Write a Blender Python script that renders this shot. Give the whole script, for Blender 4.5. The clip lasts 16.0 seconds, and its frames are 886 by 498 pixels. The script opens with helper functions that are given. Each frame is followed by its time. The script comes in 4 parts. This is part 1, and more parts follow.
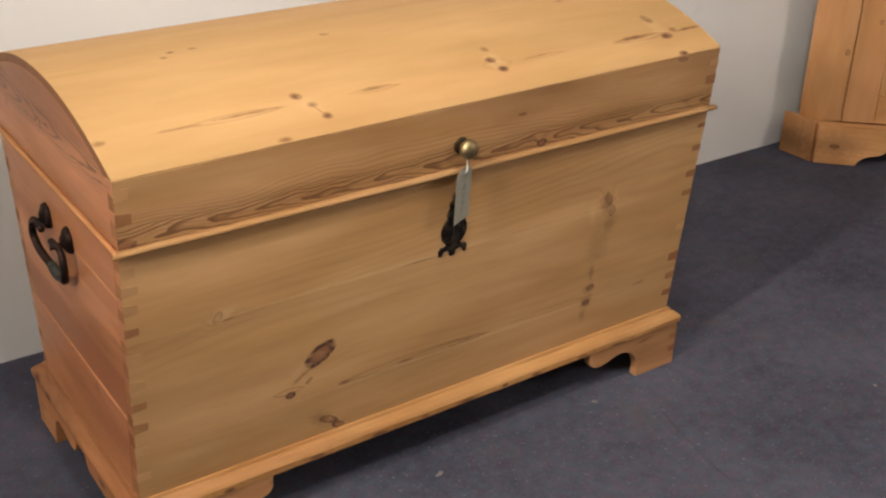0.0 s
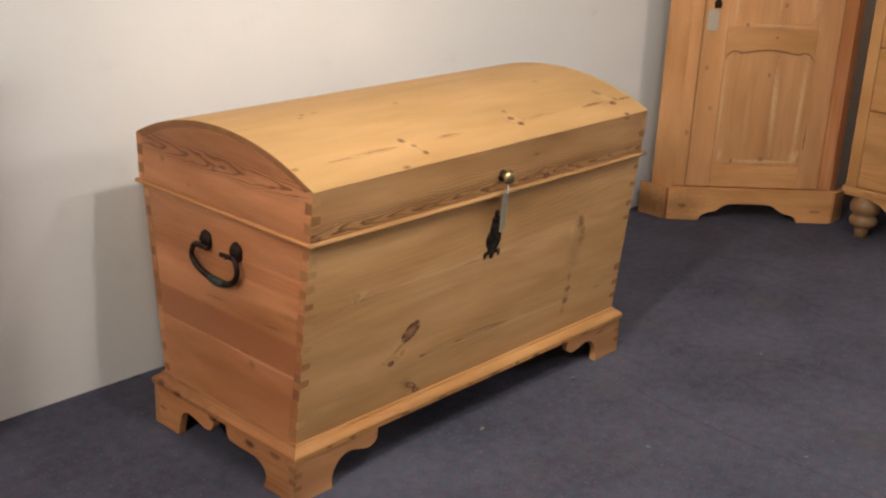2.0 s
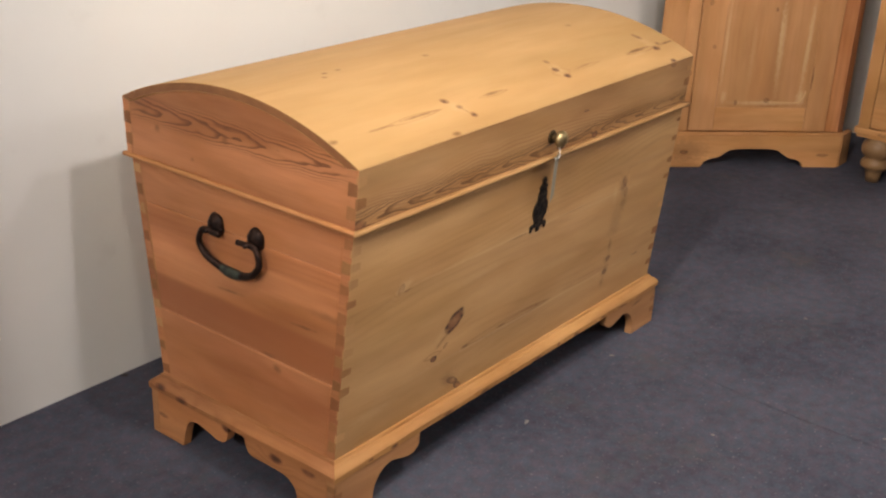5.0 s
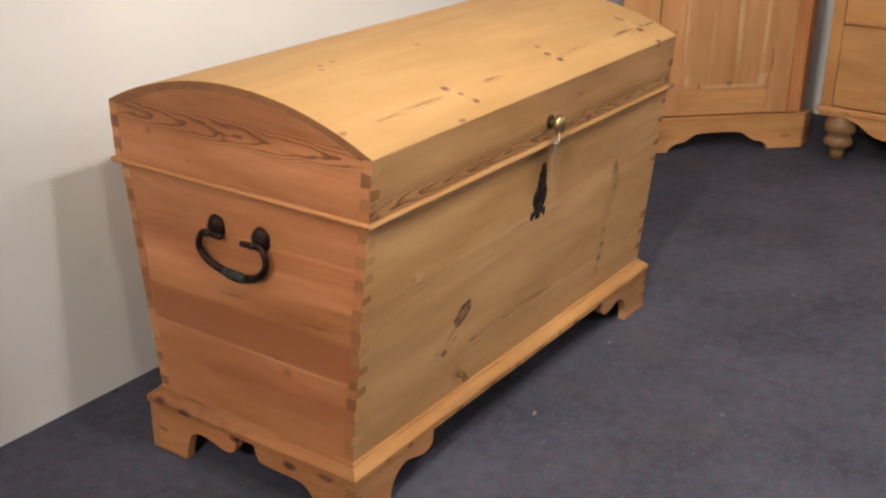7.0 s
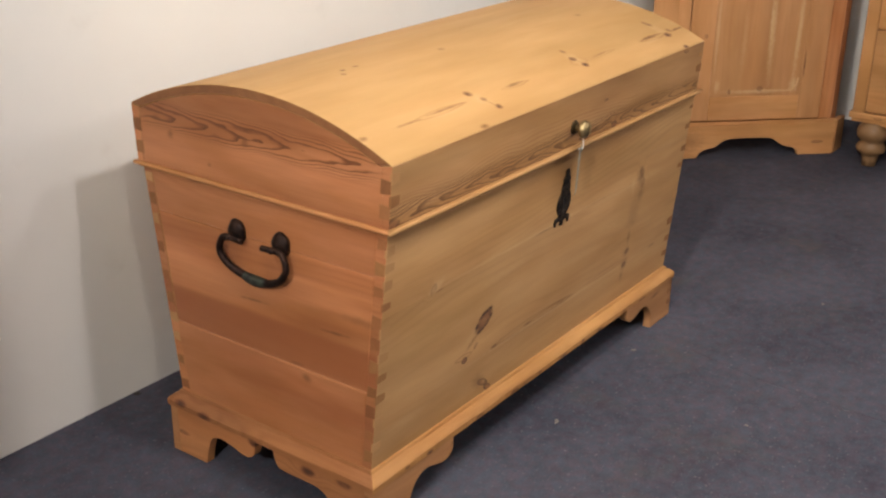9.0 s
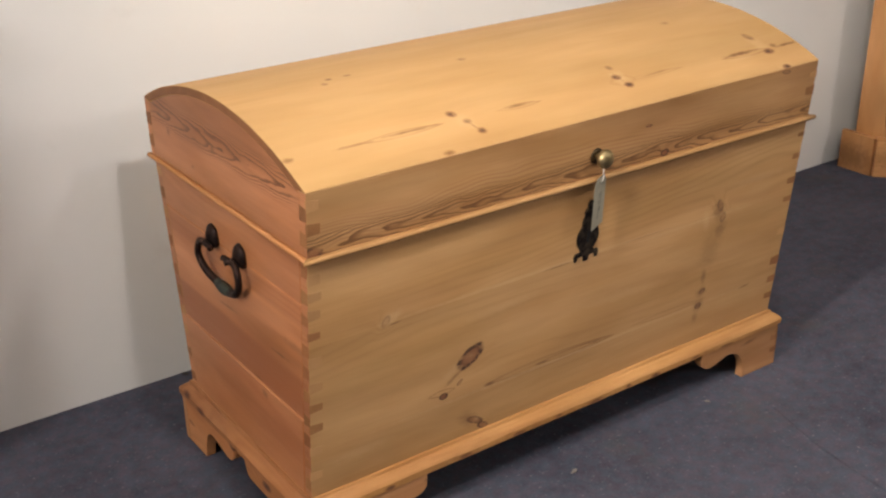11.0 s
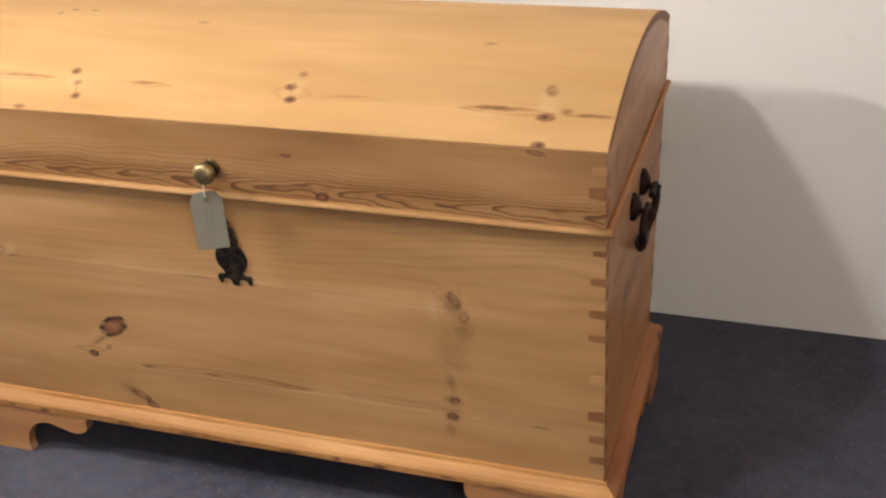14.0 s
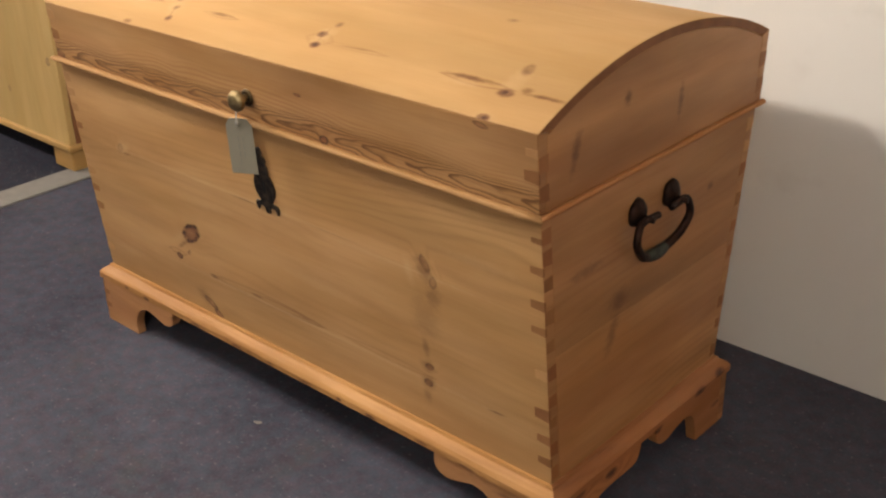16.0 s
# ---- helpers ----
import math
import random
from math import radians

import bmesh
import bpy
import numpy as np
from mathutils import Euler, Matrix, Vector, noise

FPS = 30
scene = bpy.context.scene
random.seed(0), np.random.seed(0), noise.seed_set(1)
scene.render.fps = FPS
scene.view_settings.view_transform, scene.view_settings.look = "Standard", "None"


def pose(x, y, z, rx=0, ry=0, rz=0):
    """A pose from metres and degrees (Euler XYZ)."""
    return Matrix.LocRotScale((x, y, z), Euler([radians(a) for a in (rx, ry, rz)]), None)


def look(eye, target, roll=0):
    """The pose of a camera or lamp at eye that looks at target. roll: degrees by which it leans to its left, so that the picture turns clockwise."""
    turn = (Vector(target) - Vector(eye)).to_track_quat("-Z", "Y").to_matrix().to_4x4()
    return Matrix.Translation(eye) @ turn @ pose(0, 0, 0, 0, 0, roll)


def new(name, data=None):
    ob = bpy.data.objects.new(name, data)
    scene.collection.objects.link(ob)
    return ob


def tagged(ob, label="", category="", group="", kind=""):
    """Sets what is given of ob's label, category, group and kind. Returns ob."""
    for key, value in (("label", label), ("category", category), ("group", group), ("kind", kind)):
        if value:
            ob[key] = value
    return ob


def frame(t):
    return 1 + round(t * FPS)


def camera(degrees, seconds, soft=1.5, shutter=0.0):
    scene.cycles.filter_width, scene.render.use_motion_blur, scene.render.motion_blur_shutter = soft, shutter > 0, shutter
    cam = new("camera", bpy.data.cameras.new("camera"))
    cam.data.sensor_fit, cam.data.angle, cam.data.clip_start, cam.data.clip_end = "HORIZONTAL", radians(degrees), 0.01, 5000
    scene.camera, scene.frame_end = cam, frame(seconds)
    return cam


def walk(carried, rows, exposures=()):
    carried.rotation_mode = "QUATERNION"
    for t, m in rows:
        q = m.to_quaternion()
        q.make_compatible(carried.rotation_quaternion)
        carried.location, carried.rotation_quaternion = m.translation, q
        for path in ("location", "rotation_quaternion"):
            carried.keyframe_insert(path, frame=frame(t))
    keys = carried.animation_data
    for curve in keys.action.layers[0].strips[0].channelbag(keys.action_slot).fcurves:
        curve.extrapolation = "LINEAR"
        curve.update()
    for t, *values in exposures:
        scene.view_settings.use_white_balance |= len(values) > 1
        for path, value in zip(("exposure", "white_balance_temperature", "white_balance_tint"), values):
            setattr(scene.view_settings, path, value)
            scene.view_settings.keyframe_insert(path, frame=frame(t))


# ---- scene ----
cam = camera(42.7, 16.0, soft=2.3)
PATH = [
    (0, (-0.017, -0.05, 1.357), (1.011, 1.409, 0.454), 1.4),
    (0.5, (-0.348, -0.134, 1.365), (0.835, 1.248, 0.533), -0.0),
    (1, (-0.652, -0.17, 1.364), (0.663, 1.132, 0.607), 0.1),
    (1.5, (-0.903, -0.193, 1.377), (0.483, 1.061, 0.664), 1.8),
    (2, (-0.993, -0.267, 1.386), (0.404, 0.999, 0.718), 2.6),
    (2.5, (-1.019, -0.297, 1.399), (0.393, 0.965, 0.755), 1.9),
    (3, (-0.994, -0.125, 1.392), (0.459, 1.085, 0.74), 1.0),
    (3.5, (-0.958, 0.06, 1.382), (0.518, 1.214, 0.681), 1.2),
    (4, (-0.915, 0.101, 1.366), (0.525, 1.268, 0.615), 2.3),
    (4.2, (-0.889, 0.104, 1.365), (0.538, 1.277, 0.600), 2.6),
    (6.3, (-0.933, 0.304, 1.281), (0.603, 1.336, 0.521), 1.6),
    (6.5, (-0.943, 0.302, 1.286), (0.591, 1.333, 0.522), 1.4),
    (7, (-0.944, 0.308, 1.286), (0.589, 1.346, 0.529), 0.8),
    (7.5, (-0.942, 0.308, 1.292), (0.587, 1.36, 0.548), 0.4),
    (8, (-0.94, 0.309, 1.296), (0.588, 1.373, 0.564), 0.3),
    (8.5, (-0.936, 0.314, 1.295), (0.584, 1.383, 0.554), 0.3),
    (8.7, (-0.933, 0.316, 1.288), (0.583, 1.384, 0.541), 0.5),
    (10.8, (-0.425, -0.005, 1.337), (0.695, 1.428, 0.506), -0.5),
    (11, (-0.311, -0.034, 1.349), (0.736, 1.457, 0.524), -0.8),
    (11.5, (0.026, -0.149, 1.345), (0.85, 1.48, 0.527), -0.4),
    (12, (0.41, -0.211, 1.346), (1.069, 1.484, 0.514), -0.7),
    (12.5, (0.785, -0.193, 1.359), (1.168, 1.566, 0.489), -2.1),
    (13, (1.195, -0.168, 1.352), (1.204, 1.618, 0.452), -2.5),
    (13.5, (1.528, -0.073, 1.329), (1.271, 1.688, 0.416), -1.8),
    (14, (1.859, -0.005, 1.336), (1.291, 1.668, 0.4), -2.8),
    (14.5, (2.134, 0.044, 1.351), (1.262, 1.597, 0.442), -3.2),
    (15, (2.285, 0.18, 1.327), (1.233, 1.644, 0.459), -4.3),
    (15.5, (2.418, 0.25, 1.294), (1.23, 1.608, 0.429), -2.5),
    (16, (2.46, 0.272, 1.256), (1.255, 1.599, 0.368), -1.2),
]
walk(cam, [(t, look(eye, target, roll)) for t, eye, target, roll in PATH],
     exposures=((0.0, -0.08, 6500, 10), (1.0, -0.04, 6500, 10), (1.5, 0.02, 6500, 10), (2.0, -0.16, 6500, 10), (2.5, -0.04, 6500, 10), (3.0, -0.02, 6500, 10), (4.0, -0.02, 6500, 10), (6.5, 0.0, 6500, 10), (8.5, 0.0, 6500, 10),
                (11.0, 0.0, 6450, 10), (12.0, -0.10, 6350, 10), (13.0, -0.08, 6300, 10), (13.6, 0.06, 6300, 10), (14.0, 0.17, 6350, 10), (14.5, 0.10, 6500, 10), (15.2, 0.06, 6650, 10), (16.0, 0.0, 6900, 10)))

# ---- place ----
# world and lamps
world = bpy.data.worlds.new("showroom_world")
scene.world = world
world.use_nodes = True
world.node_tree.nodes["Background"].inputs[0].default_value = (0.9, 0.95, 1.0, 1)
world.node_tree.nodes["Background"].inputs[1].default_value = 0.05


def ceiling_lamp(name, x, y, z, watts, size, colour=(1.0, 0.945, 0.92)):
    data = bpy.data.lights.new(name, "POINT")
    data.energy, data.shadow_soft_size, data.color = watts, size, colour
    ob = new(name, data)
    ob.matrix_world = pose(x, y, z)
    return ob


def spot_lamp(name, eye, target, watts, degrees, size, colour=(1.0, 0.945, 0.92)):
    data = bpy.data.lights.new(name, "SPOT")
    data.energy, data.shadow_soft_size, data.color = watts, size, colour
    data.spot_size, data.spot_blend = radians(degrees), 1.0
    ob = new(name, data)
    ob.matrix_world = look(eye, target)
    return ob


ceiling_lamp("ceiling_lamp_middle", 0.50, 0.02, 2.75, 82, 0.07)
ceiling_lamp("ceiling_lamp_far", 3.55, -1.90, 2.50, 84, 0.05)
ceiling_lamp("ceiling_lamp_west", -3.30, 0.16, 2.75, 300, 0.16)
ceiling_lamp("row_lamp", 0.95, 0.87, 1.88, 18, 0.05)
spot_lamp("row_spot_lamp", (-0.26, 0.87, 1.88), (2.9, 1.68, 0.0), 97, 94, 0.05, (1.0, 0.895, 0.77))


# ---- materials ----
class Nodes:
    """A short way to write node trees."""

    def __init__(self, name):
        self.mat = bpy.data.materials.new(name)
        self.mat.use_nodes = True
        self.tree = self.mat.node_tree
        self.bsdf = self.tree.nodes["Principled BSDF"]

    def put(self, socket, value):
        if isinstance(value, bpy.types.NodeSocket):
            self.tree.links.new(value, socket)
        elif isinstance(value, (tuple, list)) and len(value) == 3 and socket.type == "RGBA":
            socket.default_value = (*value, 1)
        else:
            socket.default_value = value

    def node(self, kind, *values, **settings):
        n = self.tree.nodes.new(kind)
        for key, value in settings.items():
            setattr(n, key, value)
        for socket, value in zip(n.inputs, values):
            if value is not None:
                self.put(socket, value)
        return n

    def math(self, op, *values, clamp=False):
        return self.node("ShaderNodeMath", *values, operation=op, use_clamp=clamp).outputs[0]

    def noise(self, vector, scale, detail=2.0, rough=0.5):
        n = self.node("ShaderNodeTexNoise")
        self.put(n.inputs["Vector"], vector)
        n.inputs["Scale"].default_value = scale
        n.inputs["Detail"].default_value = detail
        n.inputs["Roughness"].default_value = rough
        return n.outputs["Fac"]

    def remap(self, value, a, b, c, d):
        return self.node("ShaderNodeMapRange", value, a, b, c, d).outputs[0]

    def smooth(self, value, a, b, c=0.0, d=1.0):
        return self.node("ShaderNodeMapRange", value, a, b, c, d, interpolation_type="SMOOTHSTEP").outputs[0]

    def mix(self, fac, a, b, blend="MIX"):
        n = self.tree.nodes.new("ShaderNodeMix")
        n.data_type, n.blend_type, n.clamp_factor = "RGBA", blend, True
        for key, value in (("Factor_Float", fac), ("A_Color", a), ("B_Color", b)):
            self.put(next(s for s in n.inputs if s.identifier == key), value)
        return next(s for s in n.outputs if s.identifier == "Result_Color")

    def xyz(self, *values):
        return self.node("ShaderNodeCombineXYZ", *values).outputs[0]

    def bump(self, height, strength, distance):
        n = self.node("ShaderNodeBump")
        n.inputs["Strength"].default_value, n.inputs["Distance"].default_value = strength, distance
        self.put(n.inputs["Height"], height)
        self.put(self.bsdf.inputs["Normal"], n.outputs[0])

    def set(self, **values):
        for key, value in values.items():
            self.put(self.bsdf.inputs[key.replace("_", " ")], value)
        return self.mat


def cloud_of(n, u, v, seed):
    return n.noise(n.xyz(n.math("MULTIPLY", u, 5.0), n.math("MULTIPLY", v, 12.0), seed + 1.7), 1.0, 2.0)


def pine(name, along, across, light, dark, knots=(), figure=0.5, seed=0.0, rough=0.4, rings=52, shift=0.22, coarse=9.0, zone=None, streaks=(), sway=1.25, bands=(), pale=(), eyes=(), mottle=1.0, arches=None, gleam=0.32, core=(0.185, 0.066, 0.034), solid=False):
    """Old waxed pine. along, across: the object axes of the grain and across it. A knot: place along, place across,
    half sizes, turn in degrees, darkness. The year rings bend round the knots.
    arches: nested pointed figure (way, place across, bow, step, half width, from, to); bands: darker stretches
    (place across, half width, depth); pale: worn streaks, as knots;
    eyes: thin pointed outlines where the grain parts (place along, place across, half length, half width, darkness)."""
    n = Nodes(name)
    parts = n.node("ShaderNodeSeparateXYZ", n.node("ShaderNodeTexCoord").outputs["Object"]).outputs
    u, v, w = parts[along], parts[across], parts[3 - along - across]
    rand = n.node("ShaderNodeObjectInfo").outputs["Random"]
    jump = n.math("MULTIPLY", rand, 7.3)
    flat = n.xyz(u, v, 0.0)
    warp = n.noise(n.xyz(n.math("MULTIPLY", u, sway), n.math("MULTIPLY", v, 6.0), n.math("ADD", jump, seed)), 1.0, 2.0)
    h = n.math("ADD", n.math("MULTIPLY", v, rings), n.math("MULTIPLY", warp, coarse))
    spots = hollow = None
    ragged = n.noise(n.xyz(n.math("MULTIPLY", u, 60.0), n.math("MULTIPLY", v, 95.0), seed), 1.0, 3.0, 0.6)
    for ku, kv, ru, rv, turn, depth in knots:
        m = n.node("ShaderNodeMapping", flat, (ku, kv, 0), (0, 0, radians(turn)), (ru * 0.80, rv * 0.76, 1), vector_type="TEXTURE")
        d = n.node("ShaderNodeVectorMath", m.outputs[0], operation="LENGTH").outputs["Value"]
        d = n.math("ADD", d, n.math("MULTIPLY", n.math("SUBTRACT", ragged, 0.5), 0.35))
        swell = n.math("MULTIPLY", n.smooth(d, 0.2, 3.2, 1.0, 0.0), 1.6)
        h = n.math("ADD", h, swell)
        spot = n.smooth(d, 0.55, 1.15, depth * 0.9, 0.0)
        if ru > 0.0075 and not solid:
            rim = n.math("MULTIPLY", n.smooth(d, 0.42, 0.80, 0.06, 1.0), n.smooth(d, 0.86, 1.10, min(1.0, depth * 1.15), 0.0))
        else:
            rim = n.smooth(d, 0.05, 0.85, depth * 0.9, 0.0)
        hollow = rim if hollow is None else n.math("MAXIMUM", hollow, rim)
        spots = spot if spots is None else n.math("MAXIMUM", spots, spot)
    if hollow is not None:
        patchy = n.noise(n.xyz(n.math("MULTIPLY", u, 62.0), n.math("MULTIPLY", v, 80.0), seed + 2.2), 1.0, 2.0)
        hollow = n.math("MULTIPLY", hollow, n.smooth(patchy, 0.36, 0.56, 0.22, 1.0))
        spots = n.math("MULTIPLY", spots, n.smooth(patchy, 0.28, 0.60, 0.80, 1.0))
    lines = None
    for ku, kv, ru, rv, turn, depth in streaks:
        m = n.node("ShaderNodeMapping", flat, (ku, kv, 0), (0, 0, radians(turn)), (ru, rv, 1), vector_type="TEXTURE")
        d = n.node("ShaderNodeVectorMath", m.outputs[0], operation="LENGTH").outputs["Value"]
        d = n.math("ADD", d, n.math("MULTIPLY", n.math("SUBTRACT", ragged, 0.5), 1.1))
        line = n.smooth(d, 0.1, 1.1, min(0.9, depth * 1.35), 0.0)
        lines = line if lines is None else n.math("MAXIMUM", lines, line)
    ring = n.math("ADD", n.math("MULTIPLY", n.math("SINE", n.math("MULTIPLY", h, 6.2832)), 0.5), 0.5)
    late = n.math("POWER", ring, 2.4)
    tongue = None
    if arches:
        way, mid, bow, step, half, u0, u1 = arches
        sway_a = n.math("MULTIPLY", n.math("SUBTRACT", n.noise(n.xyz(n.math("MULTIPLY", u, 9.0), n.math("MULTIPLY", v, 20.0), seed + 2.0), 1.0, 2.0), 0.5), 0.020)
        off = n.math("ADD", n.math("SUBTRACT", v, mid), sway_a)
        lump = n.math("MULTIPLY", n.math("SUBTRACT", n.noise(n.xyz(n.math("MULTIPLY", u, 11.0), n.math("MULTIPLY", v, 34.0), seed + 8.0), 1.0, 2.0), 0.5), 0.24)
        level = n.math("ADD", n.math("ADD", n.math("MULTIPLY", u, way), lump), n.math("MULTIPLY", n.math("MULTIPLY", off, off), bow))
        saw = n.math("FRACT", n.math("DIVIDE", level, step))
        tongue = n.math("MULTIPLY", n.smooth(saw, 0.45, 0.88), n.smooth(saw, 0.92, 1.0, 1.0, 0.0))
        tongue = n.math("MULTIPLY", tongue, n.smooth(n.math("ABSOLUTE", off), half * 0.5, half, 1.0, 0.0))
        tongue = n.math("MULTIPLY", tongue, n.math("MULTIPLY", n.smooth(u, u0 - 0.04, u0 + 0.04), n.smooth(u, u1 - 0.03, u1 + 0.03, 1.0, 0.0)))
    strong = n.smooth(n.noise(n.xyz(n.math("MULTIPLY", u, 0.9), n.math("MULTIPLY", v, 5.0), n.math("ADD", jump, seed + 3.7)), 1.0, 1.0), 0.42, 0.68, 0.10, 1.0)
    if zone:
        off = n.math("ABSOLUTE", n.math("SUBTRACT", n.math("ADD", v, n.math("MULTIPLY", n.math("SUBTRACT", warp, 0.5), 0.06)), zone[0]))
        strong = n.smooth(off, zone[1] * 0.5, zone[1] * 1.3, 1.0, 0.10)
    fibre = n.noise(n.xyz(n.math("MULTIPLY", u, 9.0), n.math("MULTIPLY", v, 330.0), n.math("MULTIPLY", w, 330.0)), 1.0, 3.0, 0.6)
    cloud = n.noise(n.xyz(n.math("MULTIPLY", u, 3.0), n.math("MULTIPLY", v, 17.0), n.math("ADD", n.math("MULTIPLY", w, 5.0), seed)), 1.0, 3.0)
    fac = n.math("MULTIPLY", n.math("MULTIPLY", late, strong), figure)
    fac = n.math("ADD", fac, n.math("MULTIPLY", n.math("SUBTRACT", fibre, 0.5), 0.46))
    fac = n.math("ADD", fac, n.math("MULTIPLY", n.math("SUBTRACT", cloud, 0.40), 0.40 + 0.65 * mottle), clamp=True)
    colour = n.mix(fac, light, dark)
    band = n.noise(n.xyz(n.math("MULTIPLY", u, 1.9), n.math("MULTIPLY", v, 10.0), seed + 9.1), 1.0, 2.0)
    colour = n.mix(n.smooth(band, 0.40, 0.75, 0.0, 0.60 * mottle), colour, dark)
    blotch = n.noise(n.xyz(n.math("MULTIPLY", u, 1.7), n.math("MULTIPLY", v, 9.5), seed + 13.3), 1.0, 3.0, 0.6)
    glow = n.remap(blotch, 0.27, 0.73, 1.0 - 0.22 * mottle, 1.0 + 0.20 * mottle)
    colour = n.mix(1.0, colour, n.xyz(glow, glow, n.math("POWER", glow, 1.3)), "MULTIPLY")
    hue = n.noise(n.xyz(n.math("MULTIPLY", u, 3.6), n.math("MULTIPLY", v, 15.0), seed + 17.9), 1.0, 3.0, 0.6)
    colour = n.mix(n.smooth(hue, 0.34, 0.66, 0.5 - 0.5 * mottle, 0.5 + 0.5 * mottle), n.mix(1.0, colour, (0.97, 0.925, 0.83), "MULTIPLY"), n.mix(1.0, colour, (1.08, 1.10, 1.12), "MULTIPLY"))
    tone = n.remap(rand, 0.0, 1.0, 1.0 - shift, 1.0 + shift * 0.6)
    colour = n.mix(1.0, colour, n.xyz(tone, tone, tone), "MULTIPLY")
    for mid, half, depth in bands:
        edge = n.math("ADD", v, n.math("MULTIPLY", n.math("SUBTRACT", warp, 0.5), 0.03))
        colour = n.mix(n.smooth(n.math("ABSOLUTE", n.math("SUBTRACT", edge, mid)), half * 0.75, half * 1.15, depth, 0.0), colour, dark)
    if tongue is not None:
        colour = n.mix(n.math("MULTIPLY", tongue, 0.9), colour, tuple(0.55 * c for c in dark))
    for eu, ev, ea, eb, depth in eyes:
        pu = n.math("DIVIDE", n.math("ABSOLUTE", n.math("SUBTRACT", u, eu)), ea)
        pv = n.math("DIVIDE", n.math("ABSOLUTE", n.math("SUBTRACT", n.math("ADD", v, n.math("MULTIPLY", n.math("SUBTRACT", warp, 0.5), 0.012)), ev)), eb)
        lens = n.math("ADD", n.math("POWER", pu, 1.9), pv)
        lens = n.math("ADD", lens, n.math("MULTIPLY", n.math("SUBTRACT", ragged, 0.5), 0.25))
        edge = n.math("MULTIPLY", n.smooth(lens, 0.45, 0.92), n.smooth(lens, 0.98, 1.15, depth * 0.8, 0.0))
        edge = n.math("MULTIPLY", edge, n.smooth(cloud_of(n, u, v, seed + 7.0), 0.34, 0.60, 0.45, 1.0))
        colour = n.mix(edge, colour, (0.19, 0.080, 0.028))
    for ku, kv, ru, rv, turn, depth in pale:
        m = n.node("ShaderNodeMapping", flat, (ku, kv, 0), (0, 0, radians(turn)), (ru, rv, 1), vector_type="TEXTURE")
        d = n.node("ShaderNodeVectorMath", m.outputs[0], operation="LENGTH").outputs["Value"]
        d = n.math("ADD", d, n.math("MULTIPLY", n.math("SUBTRACT", ragged, 0.5), 1.2))
        colour = n.mix(n.smooth(d, 0.1, 1.1, depth, 0.0), colour, (0.66, 0.47, 0.27))
    if spots is not None:
        colour = n.mix(spots, colour, core)
        colour = n.mix(hollow, colour, (0.050, 0.020, 0.014))
    if lines is not None:
        colour = n.mix(lines, colour, (0.15, 0.065, 0.026))
    n.bump(n.math("ADD", fibre, n.math("MULTIPLY", late, 0.4)), 0.16, 0.0012)
    gloss = n.math("ADD", n.math("MULTIPLY", cloud, 0.18), rough - 0.09)
    return n.set(Base_Color=colour, Roughness=gloss, Specular_IOR_Level=gleam)


def end_grain(name, light, dark):
    n = Nodes(name)
    co = n.node("ShaderNodeTexCoord").outputs["Object"]
    rand = n.node("ShaderNodeObjectInfo").outputs["Random"]
    fine = n.noise(co, 420.0, 3.0, 0.6)
    broad = n.noise(co, 38.0, 2.0)
    fac = n.math("ADD", n.math("MULTIPLY", fine, 0.5), n.math("MULTIPLY", broad, 0.6), clamp=True)
    fac = n.math("ADD", fac, n.math("MULTIPLY", n.math("SUBTRACT", rand, 0.5), 0.7), clamp=True)
    n.bump(fine, 0.25, 0.001)
    return n.set(Base_Color=n.mix(fac, light, dark), Roughness=0.6, Specular_IOR_Level=0.3)


FRONT_KNOTS = ((-0.264, 0.317, 0.042, 0.025, 32, 0.88), (-0.321, 0.249, 0.012, 0.010, 0, 0.95), (-0.285, 0.267, 0.010, 0.006, 40, 0.5),
               (-0.245, 0.166, 0.028, 0.011, -28, 0.62), (-0.225, 0.147, 0.018, 0.010, -25, 0.75), (0.349, 0.228, 0.012, 0.011, 0, 0.8),
               (0.355, 0.262, 0.013, 0.009, 20, 0.7), (0.367, 0.463, 0.011, 0.022, 25, 0.45), (0.381, 0.432, 0.010, 0.016, -15, 0.35),
               (-0.45, 0.452, 0.010, 0.017, -30, 0.25))
FRONT_STREAKS = ((0.364, 0.452, 0.020, 0.034, 20, 0.42), (0.378, 0.405, 0.022, 0.030, -15, 0.34), (0.345, 0.20, 0.012, 0.020, 0, 0.30), (0.352, 0.262, 0.020, 0.016, 0, 0.40), (0.350, 0.229, 0.020, 0.018, 0, 0.45), (-0.300, 0.282, 0.030, 0.006, 35, 0.40), (-0.262, 0.175, 0.030, 0.020, -28, 0.35), (0.358, 0.36, 0.04, 0.055, 0, 0.22), (0.352, 0.30, 0.010, 0.025, 0, 0.4), (-0.432, 0.444, 0.016, 0.0022, 4, 0.6), (-0.068, 0.447, 0.055, 0.0025, 0, 0.45), (-0.085, 0.239, 0.022, 0.003, 0, 0.6),
                 (-0.214, 0.237, 0.016, 0.006, -3, 0.6), (0.495, 0.232, 0.022, 0.003, 4, 0.6), (0.17, 0.449, 0.12, 0.0015, 0, 0.3))
LID_KNOTS = ((0.123, 0.688, 0.011, 0.0035, 0, 0.75), (0.174, 0.624, 0.014, 0.010, 10, 0.8), (-0.589, 0.622, 0.024, 0.014, 0, 0.7), (0.500, 0.726, 0.018, 0.006, -8, 0.5))
